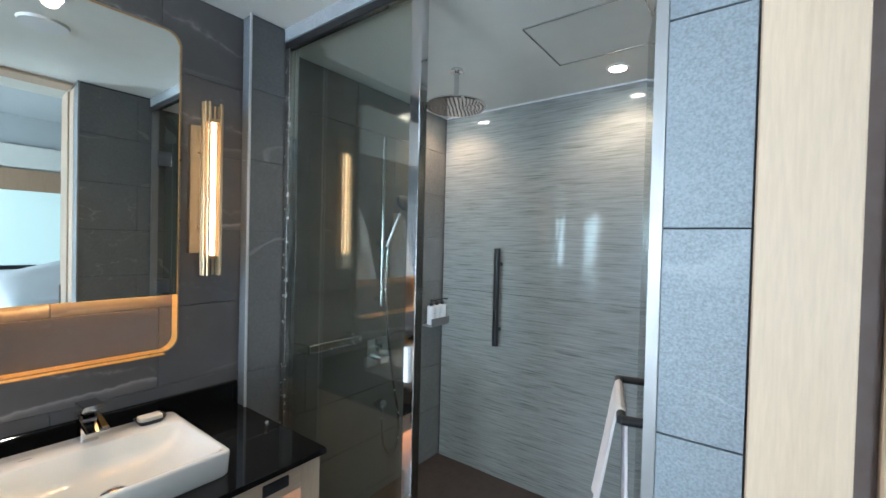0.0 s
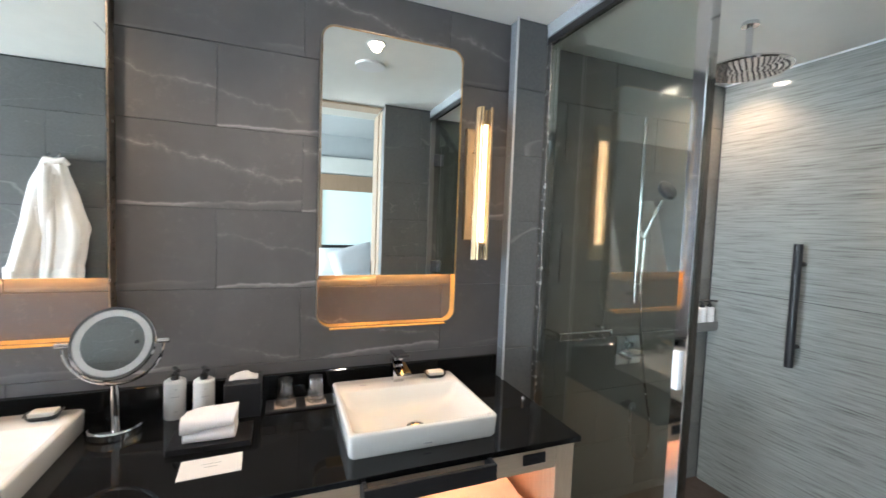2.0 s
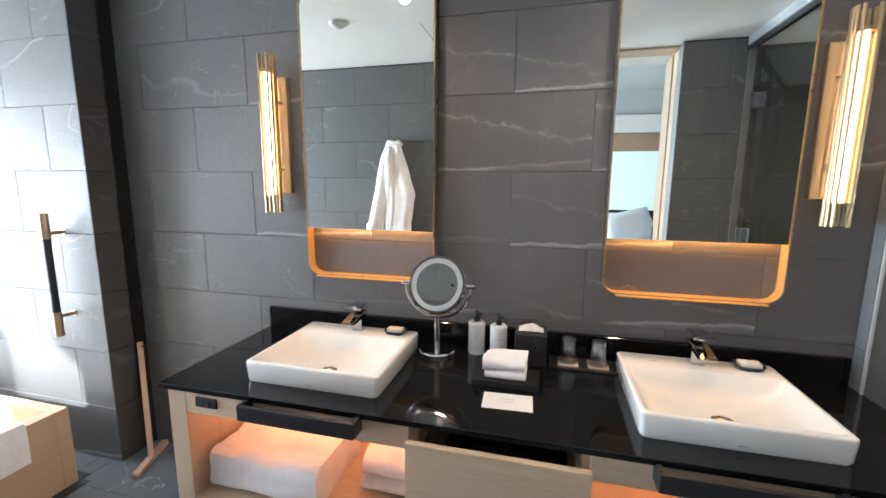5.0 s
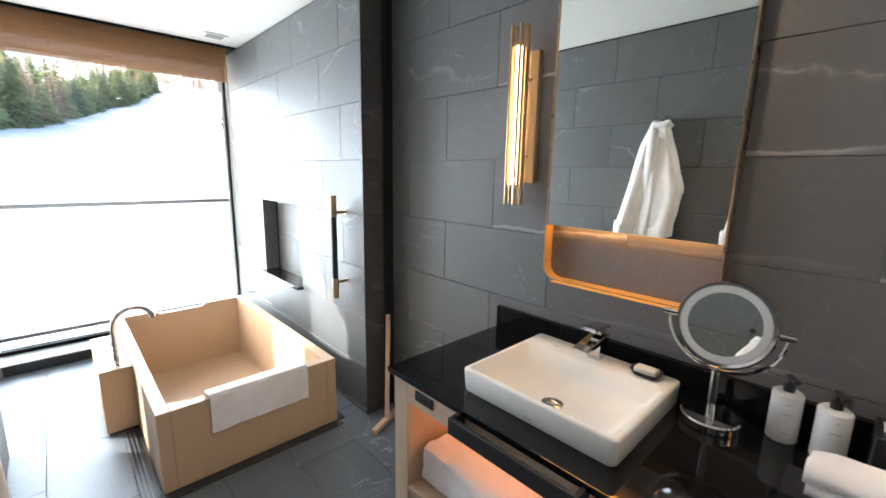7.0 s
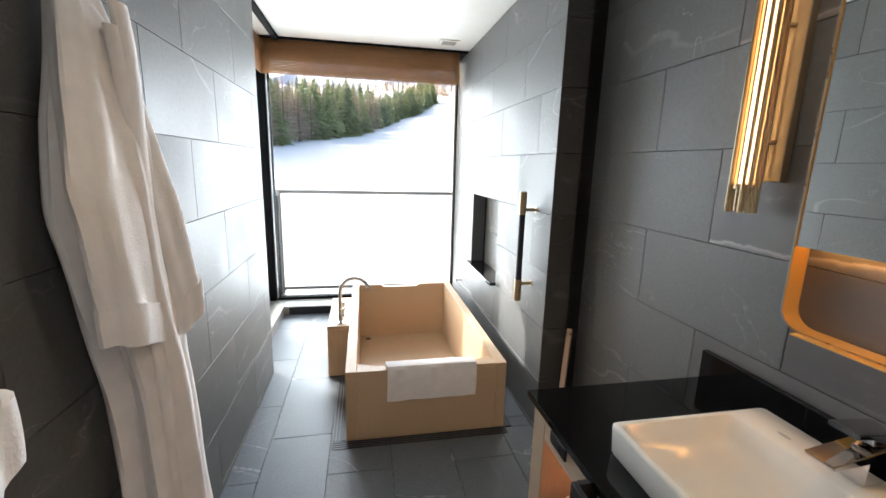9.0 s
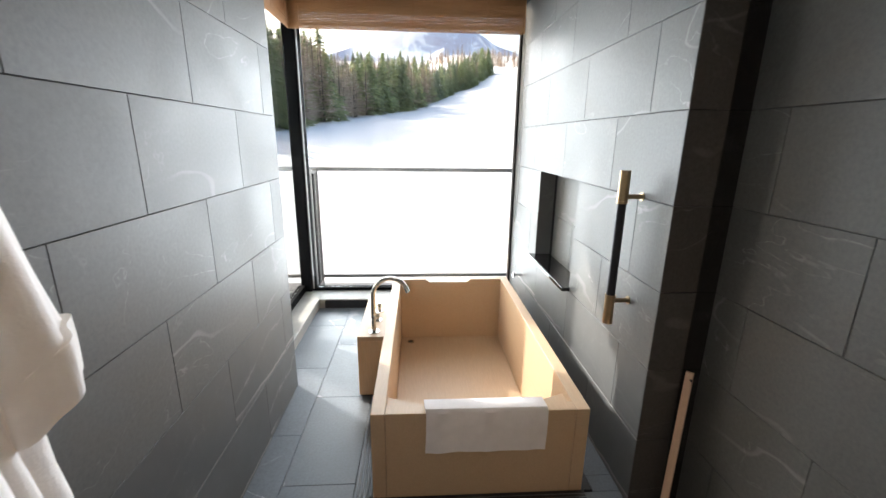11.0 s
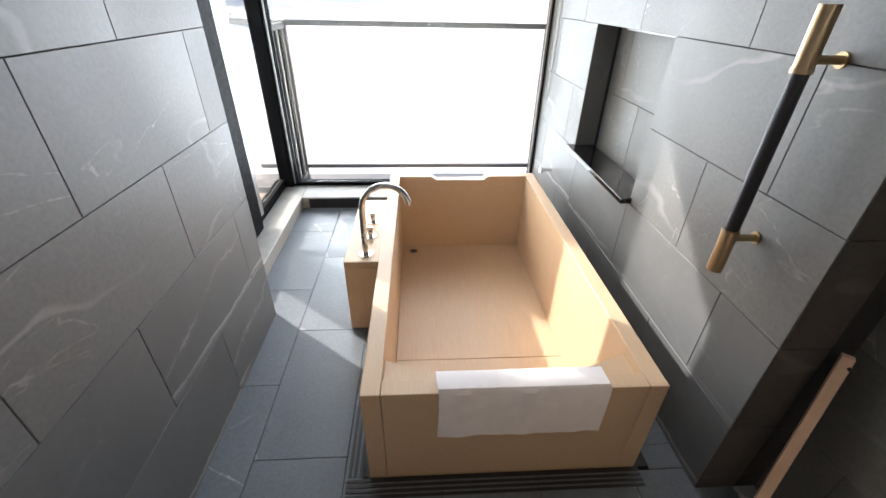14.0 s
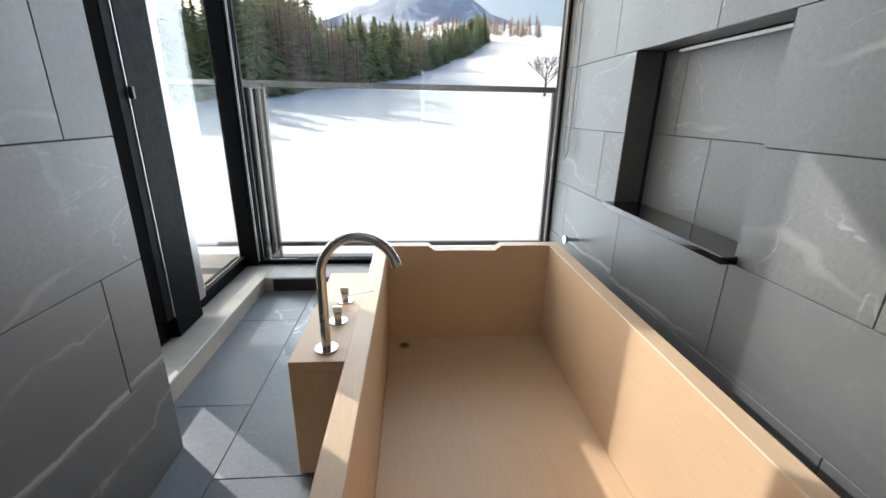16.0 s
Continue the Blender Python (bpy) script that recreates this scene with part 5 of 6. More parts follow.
# ---- robes ----
def robe(loc, label, seed):
    """A heavy robe hung by its neck: a folded body, the two sleeves in front, and the open front's long hems."""
    t = thing("bath_robe", label, "bath robe", loc, "robes on wall hooks")

    def curve(v, *pts):
        return float(np.interp(v, [p[0] for p in pts], [p[1] for p in pts]))

    def loft(sec, n, seg):
        bm = bmesh.new()
        rings = [[bm.verts.new(sec(i / n, 2 * math.pi * k / seg)) for k in range(seg)] for i in range(n + 1)]
        for a, b in zip(rings, rings[1:]):
            for k in range(seg):
                bm.faces.new((a[k], a[(k + 1) % seg], b[(k + 1) % seg], b[k]))
        bm.faces.new(rings[0][::-1])
        bm.faces.new(rings[-1])
        return bm

    def wave(v, a, count, amp):
        return 1 + amp * math.sin(a * count + seed + v * 1.5 + 0.9 * math.sin(v * 4 + a)) + 0.09 * noise.noise(Vector((math.cos(a) * 1.5, math.sin(a) * 1.5, v * 5 + seed)))

    def body(v, a):
        z = -0.01 - 1.43 * v
        w = curve(v, (0, 0.04), (0.06, 0.07), (0.2, 0.115), (0.33, 0.138), (0.45, 0.128), (0.62, 0.108), (1, 0.12))
        d = curve(v, (0, 0.022), (0.06, 0.05), (0.3, 0.07), (1, 0.085))
        c = curve(v, (0, 0.01), (0.33, -0.012), (0.65, 0.045), (1, 0.065))
        f = wave(v, a, 7, 0.17 * min(1, v * 5))
        return (0.004 + d + d * math.cos(a) * f, c + w * math.sin(a) * f, z)
    part("body", loft(body, 44, 60), M["robe"], t, "hanging white robe body", smooth=True)

    def sleeve(near):
        s = -1 if near else 1
        long = 0.70 if near else 0.72

        def sec(v, a):
            y = curve(v, (0, s * 0.035), (0.2, s * 0.06), (0.6, -0.11 if near else 0.085), (1, -0.075 if near else 0.145))
            w = curve(v, (0, 0.03), (0.15, 0.05), (0.6, 0.092 if near else 0.06), (1, 0.082 if near else 0.058))
            d = curve(v, (0, 0.02), (0.2, 0.03), (1, 0.042))
            f = wave(v, a + s, 5, 0.12)
            x = 0.055 + 0.065 * min(1, v * 1.6) + (0.0 if near else 0.012 * v)
            return (x + d * math.cos(a) * f, y + w * math.sin(a) * f, -0.03 - v * long + 0.03 * math.sin(a) * s * v)
        return sec
    for near in (True, False):
        sec = sleeve(near)
        sl = part("sleeve", loft(sec, 26, 36), M["robe"], t, "hanging robe sleeve", smooth=True)

        def cuff(v, a, sec=sec):
            x, y, z = sec(1.0, a)
            cx, cy, cz = [(p + q) / 2 for p, q in zip(sec(1.0, 0), sec(1.0, math.pi))]
            g = 1.07 + 0.03 * math.sin(v * math.pi)
            return (cx + (x - cx) * g, cy + (y - cy) * g, z + 0.055 - v * 0.095)
        part("cuff", loft(cuff, 5, 36), M["robe"], sl, "turned-back cuff", smooth=True)

    def hem(y0, y1, x0, z0, z1, r):
        def sec(v, a):
            y = y0 + (y1 - y0) * v + 0.012 * math.sin(v * 7 + seed + y0 * 30)
            x = x0 + 0.02 * min(1, v * 3) + 0.006 * math.sin(v * 11 + seed)
            return (x + 0.013 * math.cos(a), y + r * math.sin(a), z0 + (z1 - z0) * v)
        return sec
    for y0, y1, x0, z0, z1, r, words in ((0.0, 0.035, 0.12, -0.05, -1.16, 0.03, "thick shawl collar edge"), (-0.02, 0.0, 0.115, -0.1, -1.38, 0.018, "rolled front hem"), (0.045, 0.105, 0.115, -0.3, -1.40, 0.022, "rolled front hem")):
        part("collar", loft(hem(y0, y1, x0, z0, z1, r), 40, 14), M["robe"], t, words, smooth=True)
    nk = tube(bmesh.new(), [(0.03, -0.06, -0.03), (0.045, -0.045, 0.0), (0.05, 0, -0.012), (0.045, 0.045, 0.0), (0.03, 0.06, -0.03)], 0.02, 12)
    part("neck", nk, M["robe"], t, "bunched neck of the robe", smooth=True)
    hk = thing("robe_hook", "small chrome double hook on the slate wall", "hook", (loc[0], loc[1], loc[2] + 0.012), "robe hooks")
    part("plate", cyl(bmesh.new(), (0.0, 0, 0), (0.008, 0, 0), 0.018), M["chrome"], hk, smooth=True)
    for s in (-1, 1):
        part("prong", tube(bmesh.new(), [(0.008, 0, 0), (0.035, s * 0.02, -0.005), (0.05, s * 0.03, 0.03)], 0.005, 8), M["chrome"], hk, smooth=True)
    return t


robe((WX + 0.001, 1.548, 1.79), "long white terry bath robe hanging on the slate wall", 1.0)
robe((WX + 0.001, 0.90, 1.79), "second white terry bath robe hanging nearer the doorway", 4.0)

# ---- ceiling fittings ----


def downlight(x, y, z, label, r=0.04):
    t = thing("downlight", label, "ceiling light", (x, y, z), "recessed downlights")
    part("trim", lathe([(r * 1.3, 0), (r * 1.3, -0.004), (r, -0.006), (r, 0)], 28), M["bottle"], t, smooth=True)
    part("lens", lathe([(0, -0.001), (r * 0.95, -0.001), (r * 0.95, -0.004), (0, -0.004)], 24), M["spotglow"], t, "glowing warm lens", smooth=True)


downlight(1.33, -0.24, CEIL, "small round warm downlight over the basin")
downlight(1.33, 1.056, CEIL, "small round warm downlight over the basin")
downlight(0.692, -2.005, 2.35, "small round warm downlight in the shower ceiling")
downlight(1.72, -2.015, 2.35, "small round warm downlight in the shower ceiling")
vt = thing("ceiling_speaker", "flat round white grille in the ceiling", "ceiling vent", (1.02, -0.27, CEIL))
part("disc", lathe([(0, 0), (0.09, 0), (0.086, -0.012), (0.0, -0.014)], 36), M["bottle"], vt, smooth=True)
sd = thing("smoke_detector", "small round white smoke detector on the ceiling", "smoke detector", (1.07, 1.58, CEIL))
part("base", lathe([(0, 0), (0.05, 0), (0.048, -0.015), (0.03, -0.03), (0.0, -0.032)], 28), M["bottle"], sd, smooth=True)
av = thing("ceiling_vent", "square off-white ceiling vent near the window", "ceiling vent", (1.489, 4.03, CEIL))
part("frame", cbox(-0.08, 0.08, -0.06, 0.06, -0.01, 0, 0.002), M["paint"], av)
for i in range(5):
    part("slat", cbox(-0.055, 0.055, -0.042 + i * 0.019, -0.032 + i * 0.019, -0.0145, -0.0105), M["curb"], av)
ap = thing("access_panel", "square white access panel in the shower ceiling", "access panel", (0.688, -1.61, 2.35))
part("panel", cbox(-0.22, 0.22, -0.2, 0.2, -0.003, 0, 0.001), M["paint"], ap)
bm = bmesh.new()
for a in ((-0.225, 0.225, -0.205, -0.2015), (-0.225, 0.225, 0.2015, 0.205), (-0.225, -0.2215, -0.2, 0.2), (0.2215, 0.225, -0.2, 0.2)):
    box(bm, a[0], a[1], a[2], a[3], -0.006, 0)
part("edge", bm, M["chrome"], ap, "thin bright edge")

# ---- shower ----
structure("ceiling_trim", cbox(0.275, 1.893, -2.2215, -2.2165, 2.341, 2.3485), M["bottle"], "thin white line between shower wall and ceiling")
GY = -0.95
sg = thing("shower_screen", "fixed clear glass shower panel in a chrome frame", "shower screen", (0, GY, 0))
part("pane", cbox(1.095, 1.80, -0.004, 0.004, 0.012, 2.325), M["shglass"], sg, "clear toughened glass").visible_shadow = False
part("post", cbox(1.045, 1.09, -0.02, 0.02, 0, 2.33, 0.002), M["chrome"], sg, "chrome post")
part("wall_channel", cbox(1.803, 1.832, -0.02, 0.02, 0, 2.33, 0.002), M["chrome"], sg)
part("wall_channel", cbox(1.80, 1.832, 0.0215, 0.029, 0, 2.33, 0.001), M["steel"], sg)
part("head_rail", cbox(0.26, 1.832, -0.02, 0.02, 2.331, 2.351, 0.002), M["chrome"], sg)
part("head_seal", cbox(0.26, 1.832, 0.0205, 0.03, 2.318, 2.345), M["blackplastic"], sg)
part("floor_channel", cbox(1.091, 1.802, -0.012, 0.012, 0, 0.0115), M["chrome"], sg)
part("jamb_channel", cbox(0.2595, 0.272, -0.02, 0.02, 0, 2.33), M["greymetal"], sg)
lab = part("clip", cbox(1.062, 1.082, 0.0205, 0.03, 0.99, 1.11), M["bottle"], sg, "small pale plastic stop on the post")
dr = thing("shower_door", "clear glass shower door standing open into the shower", "shower door", (0.30, -0.975, 0))
dr.rotation_euler = (0, 0, radians(-75))
part("pane", cbox(0.02, 0.74, -0.004, 0.004, 0.015, 2.31), M["shglass"], dr, "clear toughened door glass").visible_shadow = False
for z in (0.30, 1.12, 2.0):
    hgp = part("hinge", cbox(-0.02, 0.06, -0.016, 0.016, z - 0.05, z + 0.05, 0.003), M["chrome"], dr, "square chrome hinge")
tr = part("towel_bar", cyl(bmesh.new(), (0.06, 0.085, 1.02), (0.42, 0.085, 1.02), 0.0125), M["blackmetal"], dr, "black towel bar", smooth=True)
for x in (0.06, 0.42):
    part("bracket", cyl(bmesh.new(), (x, 0.005, 1.02), (x, 0.084, 1.02), 0.0125), M["blackmetal"], tr, smooth=True)
bm = bmesh.new()
prof = [(0.055, 0.42), (0.062, 0.75), (0.068, 1.0), (0.076, 1.033), (0.085, 1.04), (0.096, 1.033), (0.104, 1.0), (0.125, 0.86), (0.15, 0.72)]
prev = None
for i in range(15):
    y = 0.10 + 0.25 * i / 14
    w = 1 + 0.12 * math.sin(i * 0.9)
    row = [bm.verts.new((y + 0.02 * math.sin(z * 8) * (z < 1), 0.085 + (x - 0.085) * (w if z < 1 else 1), z)) for x, z in prof]
    if prev:
        for k in range(len(prof) - 1):
            bm.faces.new((prev[k], prev[k + 1], row[k + 1], row[k]))
    prev = row
thicken(bm, 0.007)
tw = thing("shower_towel", "white towel draped over the black bar of the shower door", "towel", (0.30, -0.975, 0))
tw.rotation_euler = (0, 0, radians(-75))
part("cloth", bm, M["towel"], tw, smooth=True)

gb = thing("grab_bar", "black upright grab bar on the grey shower wall", "grab bar", (1.43, -2.222, 1.13))
part("bar", cyl(bmesh.new(), (0, 0.055, -0.31), (0, 0.055, 0.31), 0.019), M["blackmetal"], gb, smooth=True)
for z in (-0.21, 0.21):
    part("standoff", cyl(bmesh.new(), (0, 0, z), (0, 0.05, z), 0.012), M["blackmetal"], gb, smooth=True)
rh = thing("rain_shower", "round chrome rain shower head hanging from the ceiling", "shower head", (1.36, -1.58, 2.155))
part("head", lathe([(0, 0.0), (0.15, 0.0), (0.155, 0.006), (0.15, 0.014), (0.06, 0.022), (0.02, 0.03), (0.0, 0.03)], 44), M["chrome"], rh, smooth=True)
nb = bmesh.new()
for rr_ in range(1, 8):
    for k in range(rr_ * 6):
        a = 2 * math.pi * k / (rr_ * 6)
        cx_, cy_ = rr_ * 0.0195 * math.cos(a), rr_ * 0.0195 * math.sin(a)
        cyl(nb, (cx_, cy_, -0.004), (cx_, cy_, 0.001), 0.0035, seg=5)
part("nozzles", nb, M["blackplastic"], rh, "rubber nozzles")
part("stem", cyl(bmesh.new(), (0, 0, 0.03), (0, 0, 0.19), 0.012), M["chrome"], rh, smooth=True)
part("rose", lathe([(0, 0.18), (0.032, 0.18), (0.03, 0.195), (0, 0.195)], 24), M["chrome"], rh, smooth=True)
SX = 1.909
hs = thing("hand_shower", "chrome riser rail with hand shower and hose on the tiled wall", "hand shower", (SX, -1.575, 0))
part("riser", cyl(bmesh.new(), (-0.05, 0, 1.09), (-0.05, 0, 2.07), 0.011), M["chrome"], hs, smooth=True)
for z in (1.13, 2.03):
    part("bracket", cyl(bmesh.new(), (0, 0, z), (-0.05, 0, z), 0.012), M["chrome"], hs, smooth=True)
part("slider", cbox(-0.075, -0.03, -0.02, 0.03, 1.44, 1.475, 0.005), M["chrome"], hs)
part("handset_handle", tube(bmesh.new(), [(-0.075, -0.01, 1.44), (-0.11, -0.03, 1.55), (-0.14, -0.05, 1.64)], 0.011, 12), M["chrome"], hs, smooth=True)
bm = lathe([(0, -0.012), (0.05, -0.012), (0.056, 0), (0.05, 0.012), (0.0, 0.018)], 28)
bmesh.ops.transform(bm, matrix=Matrix.Translation((-0.16, -0.06, 1.69)) @ Matrix.Rotation(radians(-60), 4, "Y"), verts=bm.verts)
part("handset_head", bm, M["blackmetal"], hs, "dark round spray face", smooth=True)
hose = [(-0.08, -0.015, 1.43), (-0.075, -0.01, 1.2), (-0.065, -0.04, 0.95), (-0.06, -0.1, 0.65), (-0.055, -0.16, 0.42), (-0.05, -0.175, 0.30), (-0.05, -0.16, 0.22), (-0.05, -0.125, 0.18), (-0.05, -0.085, 0.185), (-0.05, -0.05, 0.24), (-0.05, -0.03, 0.33), (-0.045, -0.03, 0.48)]
part("hose", tube(bmesh.new(), hose, 0.007, 8), M["steel"], hs, "flexible metal hose", smooth=True)
part("hose_outlet", cyl(bmesh.new(), (0, -0.03, 0.505), (-0.055, -0.03, 0.505), 0.027), M["steel"], hs, smooth=True)
vp = thing("shower_mixer", "square chrome shower mixer plate on the tiled wall", "shower mixer", (SX, -1.60, 0.81))
part("plate", cbox(-0.01, 0, -0.092, 0.092, -0.082, 0.082, 0.004), M["chrome"], vp)
part("dial", cyl(bmesh.new(), (-0.01, 0, -0.03), (-0.05, 0, -0.03), 0.024), M["chrome"], vp, smooth=True)
part("lever", cbox(-0.065, -0.045, -0.06, 0.03, -0.037, -0.023, 0.003), M["chrome"], vp)
part("dial", cyl(bmesh.new(), (-0.01, 0, 0.035), (-0.03, 0, 0.035), 0.014), M["chrome"], vp, smooth=True)
ss = thing("shower_shelf", "chrome-railed shower shelf on the tiled wall", "shower shelf", (SX, -1.21, 0.925))
part("shelf", cbox(-0.11, 0, -0.16, 0.16, -0.004, 0.004, 0.001), M["steel"], ss)
part("rail", tube(bmesh.new(), [(0, -0.16, 0.035), (-0.11, -0.16, 0.035), (-0.11, 0.16, 0.035), (0, 0.16, 0.035)], 0.006, 8), M["steel"], ss, smooth=True)
for y in (-0.158, 0.158):
    part("rail_post", cyl(bmesh.new(), (-0.11, y, 0.004), (-0.11, y, 0.035), 0.005, seg=8), M["chrome"], ss)
bs = thing("bottle_rack", "small grey wall rack holding three shower bottles", "rack", (SX, -2.12, 0.9))
part("rack", cbox(-0.075, 0, -0.095, 0.1, 0, 0.012, 0.002), M["greymetal"], bs)
part("front_bar", cbox(-0.08, -0.074, -0.095, 0.1, 0.012, 0.055, 0.001), M["greymetal"], bs)
for i in range(3):
    pump_bottle(SX - 0.04, -2.185 + i * 0.062, "white shower bottle with black pump in the wall rack", 0.125, 0.027, 0.9125)

# ---- handle, niche ledge ----
hb = thing("pull_bar", "brass and black leather grab bar on the slate wall", "pull bar", (EX, 2.59, 1.0))
part("sleeve", cyl(bmesh.new(), (-0.075, 0, -0.185), (-0.075, 0, 0.185), 0.0165), M["leather"], hb, "black leather-wrapped middle", smooth=True)
for s in (1, -1):
    part("end_grip", cyl(bmesh.new(), (-0.075, 0, s * 0.19), (-0.075, 0, s * 0.30), 0.019), M["brass"], hb, "knurled brass end", smooth=True)
    part("collar", cyl(bmesh.new(), (-0.075, 0, s * 0.180), (-0.075, 0, s * 0.1895), 0.0205), M["brass"], hb, smooth=True)
    part("standoff", cyl(bmesh.new(), (-0.058, 0, s * 0.205), (-0.004, 0, s * 0.205), 0.009), M["brass"], hb, smooth=True)
    part("rose", cyl(bmesh.new(), (-0.004, 0, s * 0.205), (0, 0, s * 0.205), 0.016), M["brass"], hb, smooth=True)
ng = thing("niche_ledge", "polished black granite ledge in the wall niche", "ledge", (EX, 3.55, 0.6005))
part("ledge", cbox(-0.045, 0.105, -0.355, 0.355, 0.0, 0.022, 0.002), M["granite"], ng)
part("front_edge", cbox(-0.0462, -0.0452, -0.354, 0.354, 0.003, 0.019), M["granite"], ng)
nl = thing("niche_strip", "thin pale unlit strip under the top of the wall niche", "light strip", (EX + 0.098, 3.52, 1.183))
part("cover", cbox(-0.006, 0.006, -0.30, 0.25, 0, 0.008), M["bottle"], nl)
vv = thing("wall_valve", "small chrome valve on the slate wall above the bath", "valve", (EX, 4.2, 0.36))
part("stem", cyl(bmesh.new(), (0, 0, 0), (-0.06, 0, 0), 0.01), M["chrome"], vv, smooth=True)
part("knob", cyl(bmesh.new(), (-0.06, 0, 0), (-0.075, 0, 0), 0.02), M["chrome"], vv, smooth=True)

# ---- bath ----
TX0, TX1, TY0, TY1, TZ, TT = 0.695, 1.555, 2.475, 4.085, 0.385, 0.055
tub = thing("soaking_tub", "large rectangular hinoki wood soaking tub sunk in the slate floor", "bath tub", (TX0, TY0, -0.159))
W, L, H = TX1 - TX0, TY1 - TY0, TZ + 0.159
part("side_board", cbox(0, TT, 0, L - TT, 0.0, H, 0.002), M["hinoki"], tub)
part("side_board", cbox(W - TT, W, 0, L - TT, 0.0, H, 0.002), M["hinoki"], tub)
part("near_end", cbox(TT + 0.0012, W - TT - 0.0012, 0.0005, TT - 0.001, 0.0, H - 0.0004, 0.002), M["hinoki"], tub)
bm = bmesh.new()
zz = [(0, H), (0.24, H), (0.27, H - 0.022), (0.55, H - 0.022), (0.58, H), (W, H)]
top = []
for x, z in zz:
    top.append([bm.verts.new((x, y, q)) for y in (L - TT + 0.001, L) for q in (0, z)])
for a, b in zip(top, top[1:]):
    for i, j in ((0, 1), (1, 3), (3, 2), (2, 0)):
        bm.faces.new((a[i], a[j], b[j], b[i]))
bm.faces.new((top[0][0], top[0][1], top[0][3], top[0][2]))
bm.faces.new((top[-1][0], top[-1][2], top[-1][3], top[-1][1]))
part("far_end", bm, M["hinoki"], tub, "end board with a shallow overflow notch")
part("base_board", cbox(TT + 0.001, W - TT - 0.001, TT, 0.565, 0.03, 0.072, 0.0015), M["hinoki"], tub)
part("base_board", cbox(TT + 0.001, W - TT - 0.001, 0.567, L - TT, 0.03, 0.072, 0.0015), M["hinoki"], tub)
bm = bmesh.new()
pts = [(TT + 0.001, TT)]
for k in range(15):
    u = k / 14
    x = 0.085 + (W - 0.17) * u
    pts.append((x, 0.072 + 0.075 * abs(2 * u - 1) ** 2))
pts = [(TT + 0.001, TT), (TT + 0.001, 0.158)] + pts[1:] + [(W - TT - 0.001, 0.158), (W - TT - 0.001, TT)]
lo = [bm.verts.new((x, y, H - 0.06)) for x, y in pts]
hi = [bm.verts.new((x, y, H - 0.035)) for x, y in pts]
bm.faces.new(hi)
bm.faces.new(lo[::-1])
for k in range(len(pts)):
    j = (k + 1) % len(pts)
    bm.faces.new((lo[k], lo[j], hi[j], hi[k]))
part("head_rest", bm, M["hinoki"], tub, "curved headrest board")
dn = part("drain", lathe([(0.016, 0), (0.026, 0), (0.026, 0.004), (0.016, 0.003), (0.016, 0)], 20, (0.127, 1.48, 0.0725)), M["steel"], tub, smooth=True)
part("drain_hole", lathe([(0, 0), (0.0155, 0), (0.0155, 0.0012), (0, 0.0012)], 20, (0.127, 1.48, 0.0725)), M["blackplastic"], dn, "dark drain opening")
bx = thing("tap_box", "hinoki box beside the tub carrying the tall tap", "tap box", (0.55, 3.15, 0))
part("top_board", cbox(0, 0.144, 0, 0.60, 0.34, 0.368, 0.002), M["hinoki"], bx)
part("front_frame", cbox(0, 0.144, 0.0, 0.028, 0.012, 0.3395, 0.002), M["hinokiz"], bx)
part("front_panel", cbox(0.024, 0.125, -0.0005, 0.004, 0.035, 0.31), M["hinokiz"], bx, "paler inset panel")
part("side_board", cbox(0, 0.028, 0.0285, 0.60, 0.012, 0.3395, 0.002), M["hinokiz"], bx)
part("plinth", cbox(0.01, 0.14, 0.01, 0.59, 0, 0.0115), M["blackmetal"], bx)
tp = thing("bath_tap", "tall arched brushed-steel bath spout on the wooden box", "bath tap", (0.635, 3.21, 0.368))
pa = [(0, 0, 0.003), (0, 0, 0.21)]
for k in range(1, 17):
    a = math.pi * k / 16 * 0.93
    pa.append((0.095 - 0.095 * math.cos(a), 0.0, 0.21 + 0.10 * math.sin(a)))
part("spout", tube(bmesh.new(), pa, 0.0125, 14), M["steel"], tp, smooth=True)
part("rose", lathe([(0, 0), (0.03, 0), (0.03, 0.005), (0, 0.006)], 24), M["steel"], tp, smooth=True)
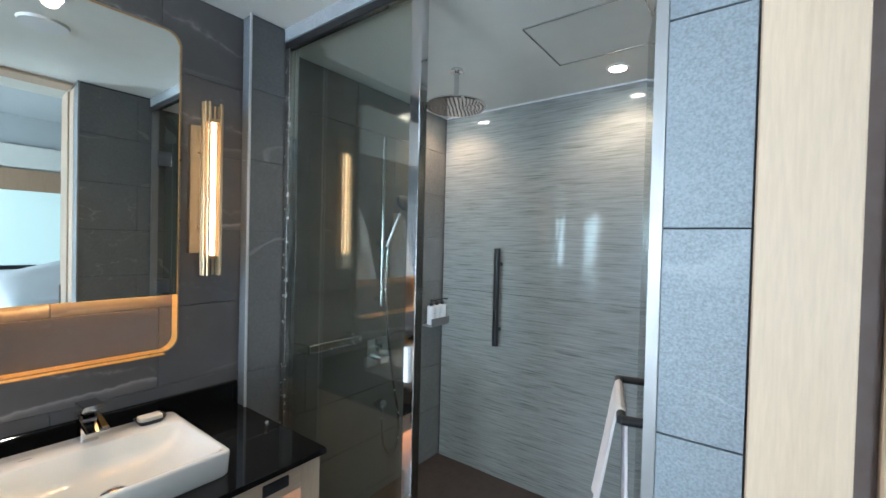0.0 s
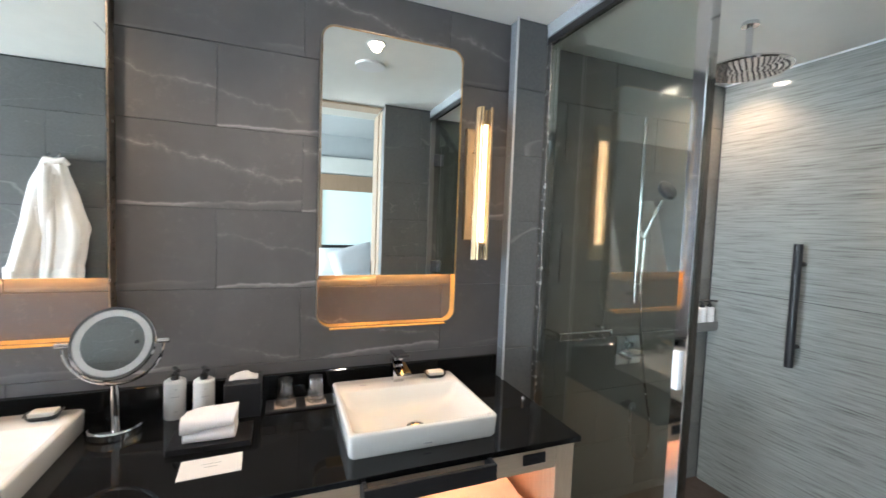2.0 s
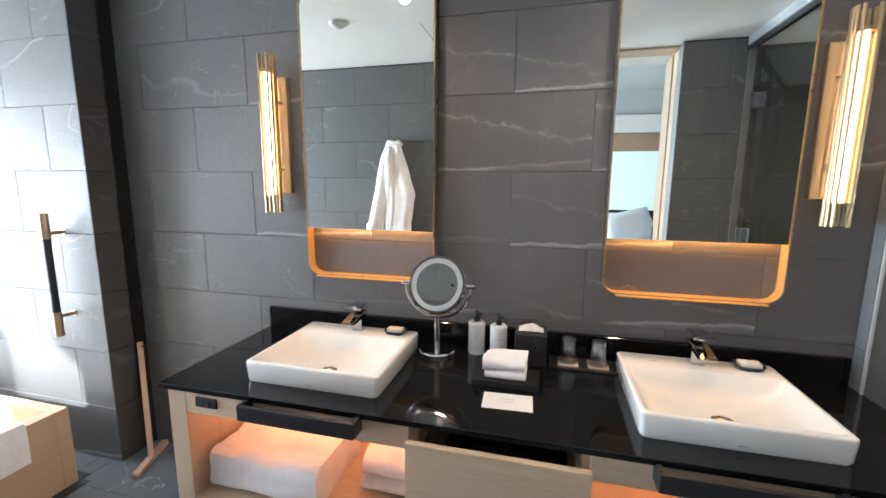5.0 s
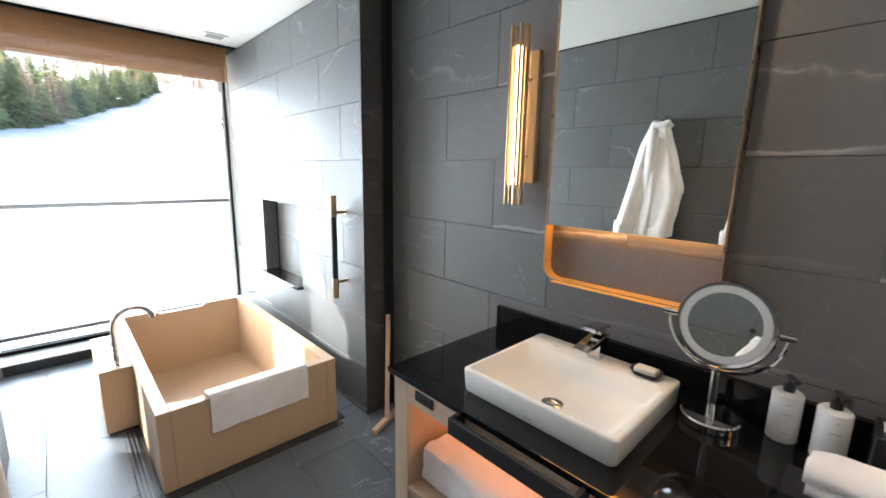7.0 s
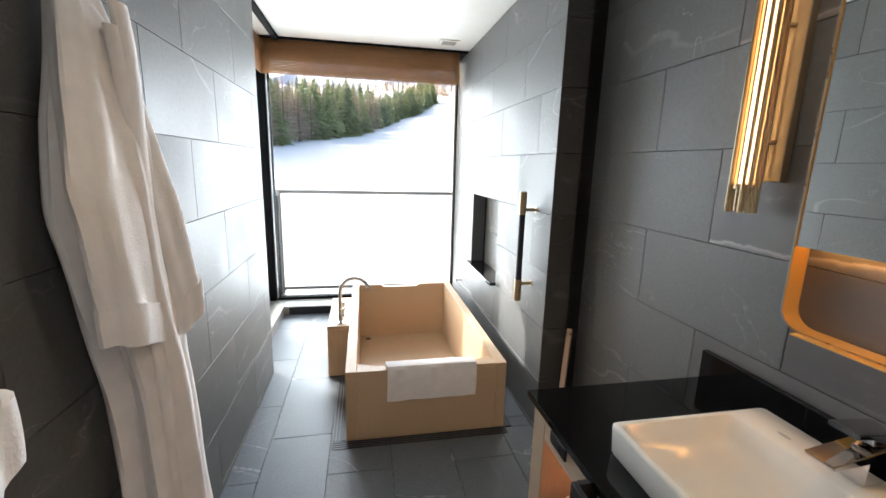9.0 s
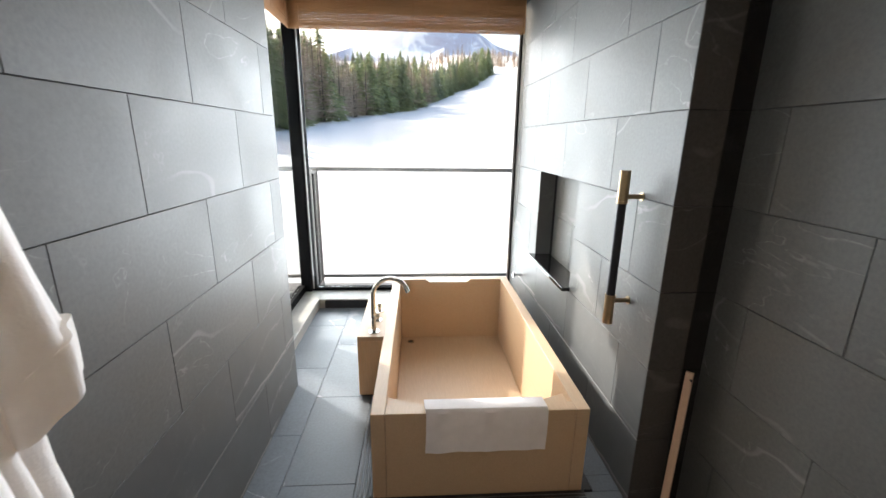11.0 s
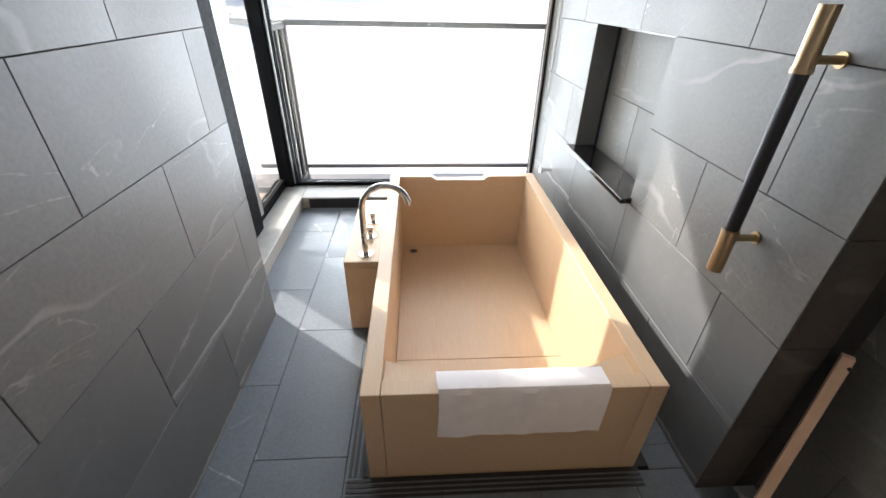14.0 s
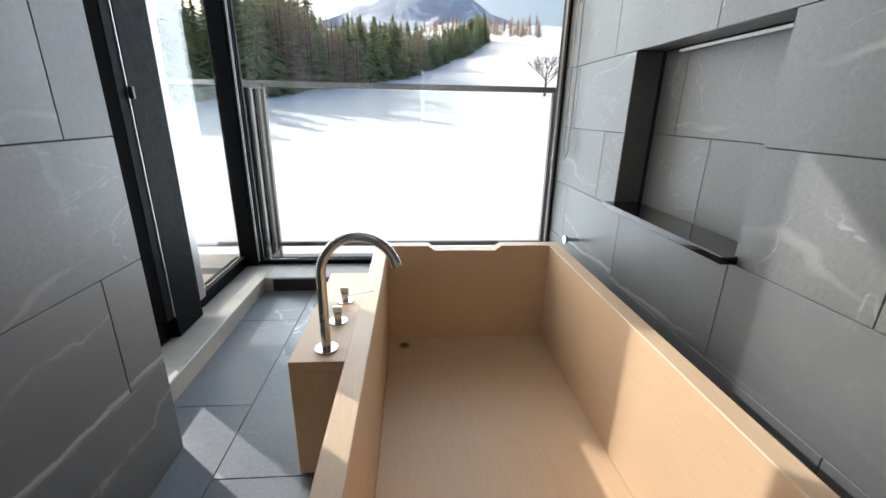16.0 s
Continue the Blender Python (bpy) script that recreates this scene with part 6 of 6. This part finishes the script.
for y in (0.15, 0.29):
    k = part("handle_body", lathe([(0, 0), (0.028, 0), (0.028, 0.004), (0.012, 0.005), (0.012, 0.03), (0, 0.03)], 20, (0.005, y, 0)), M["steel"], tp, smooth=True)
    part("lever", cbox(-0.008, 0.018, y - 0.006, y + 0.006, 0.0305, 0.05, 0.002), M["steel"], k)
part("chain", tube(bmesh.new(), [(0.02, 0.29, 0.02), (0.06, 0.285, 0.03), (0.1, 0.3, 0.03)], 0.0016, 5), M["steel"], tp)
bt = bmesh.new()
prof = [(-0.012, 0.06), (-0.010, 0.30), (-0.009, 0.385), (0.0, 0.398), (0.03, 0.401), (0.062, 0.398), (0.07, 0.385), (0.072, 0.33)]
prof = [(y, 0.385 + 0.02 + (z - 0.4)) for y, z in prof]
prof[0] = (-0.014, 0.215)
prof[1] = (-0.012, 0.30)
prev = None
n = 26
for i in range(n + 1):
    x = 0.905 + 0.475 * i / n
    wob = 0.006 * noise.noise(Vector((x * 16, 0, 0)))
    row = [bt.verts.new((x + 0.004 * math.sin(j), y + (wob - 0.001 if j < 3 else 0), z + 0.012 * noise.noise(Vector((x * 7, j, 0))) * (j in (0,)))) for j, (y, z) in enumerate(prof)]
    if prev:
        for k in range(len(prof) - 1):
            bt.faces.new((prev[k], prev[k + 1], row[k + 1], row[k]))
    prev = row
thicken(bt, 0.009)
btw = thing("tub_towel", "white towel folded over the tub's near rim", "towel", (0, TY0, 0))
part("cloth", bt, M["towel"], btw, smooth=True)

# drain grate round the tub
gr = thing("floor_grate", "black slotted drainage grate round the foot of the tub", "floor grate", (0, 0, 0))
for k in range(4):
    part("bar", cbox(0.625, 1.56, 2.408 + k * 0.016, 2.417 + k * 0.016, -0.0035, 0.0025), M["gratebar"], gr)
    part("bar", cbox(0.627 + k * 0.017, 0.637 + k * 0.017, 2.475, 3.14, -0.0035, 0.0025), M["gratebar"], gr)
part("tray", cbox(0.62, 1.565, 2.40, 2.474, -0.0058, -0.0036), M["blackplastic"], gr)
part("tray", cbox(0.62, 0.693, 2.4745, 4.13, -0.0058, -0.0036), M["blackplastic"], gr)
part("tray", cbox(1.557, 1.69, 2.4745, 4.13, -0.0058, -0.0036), M["blackplastic"], gr)

all_tiles()
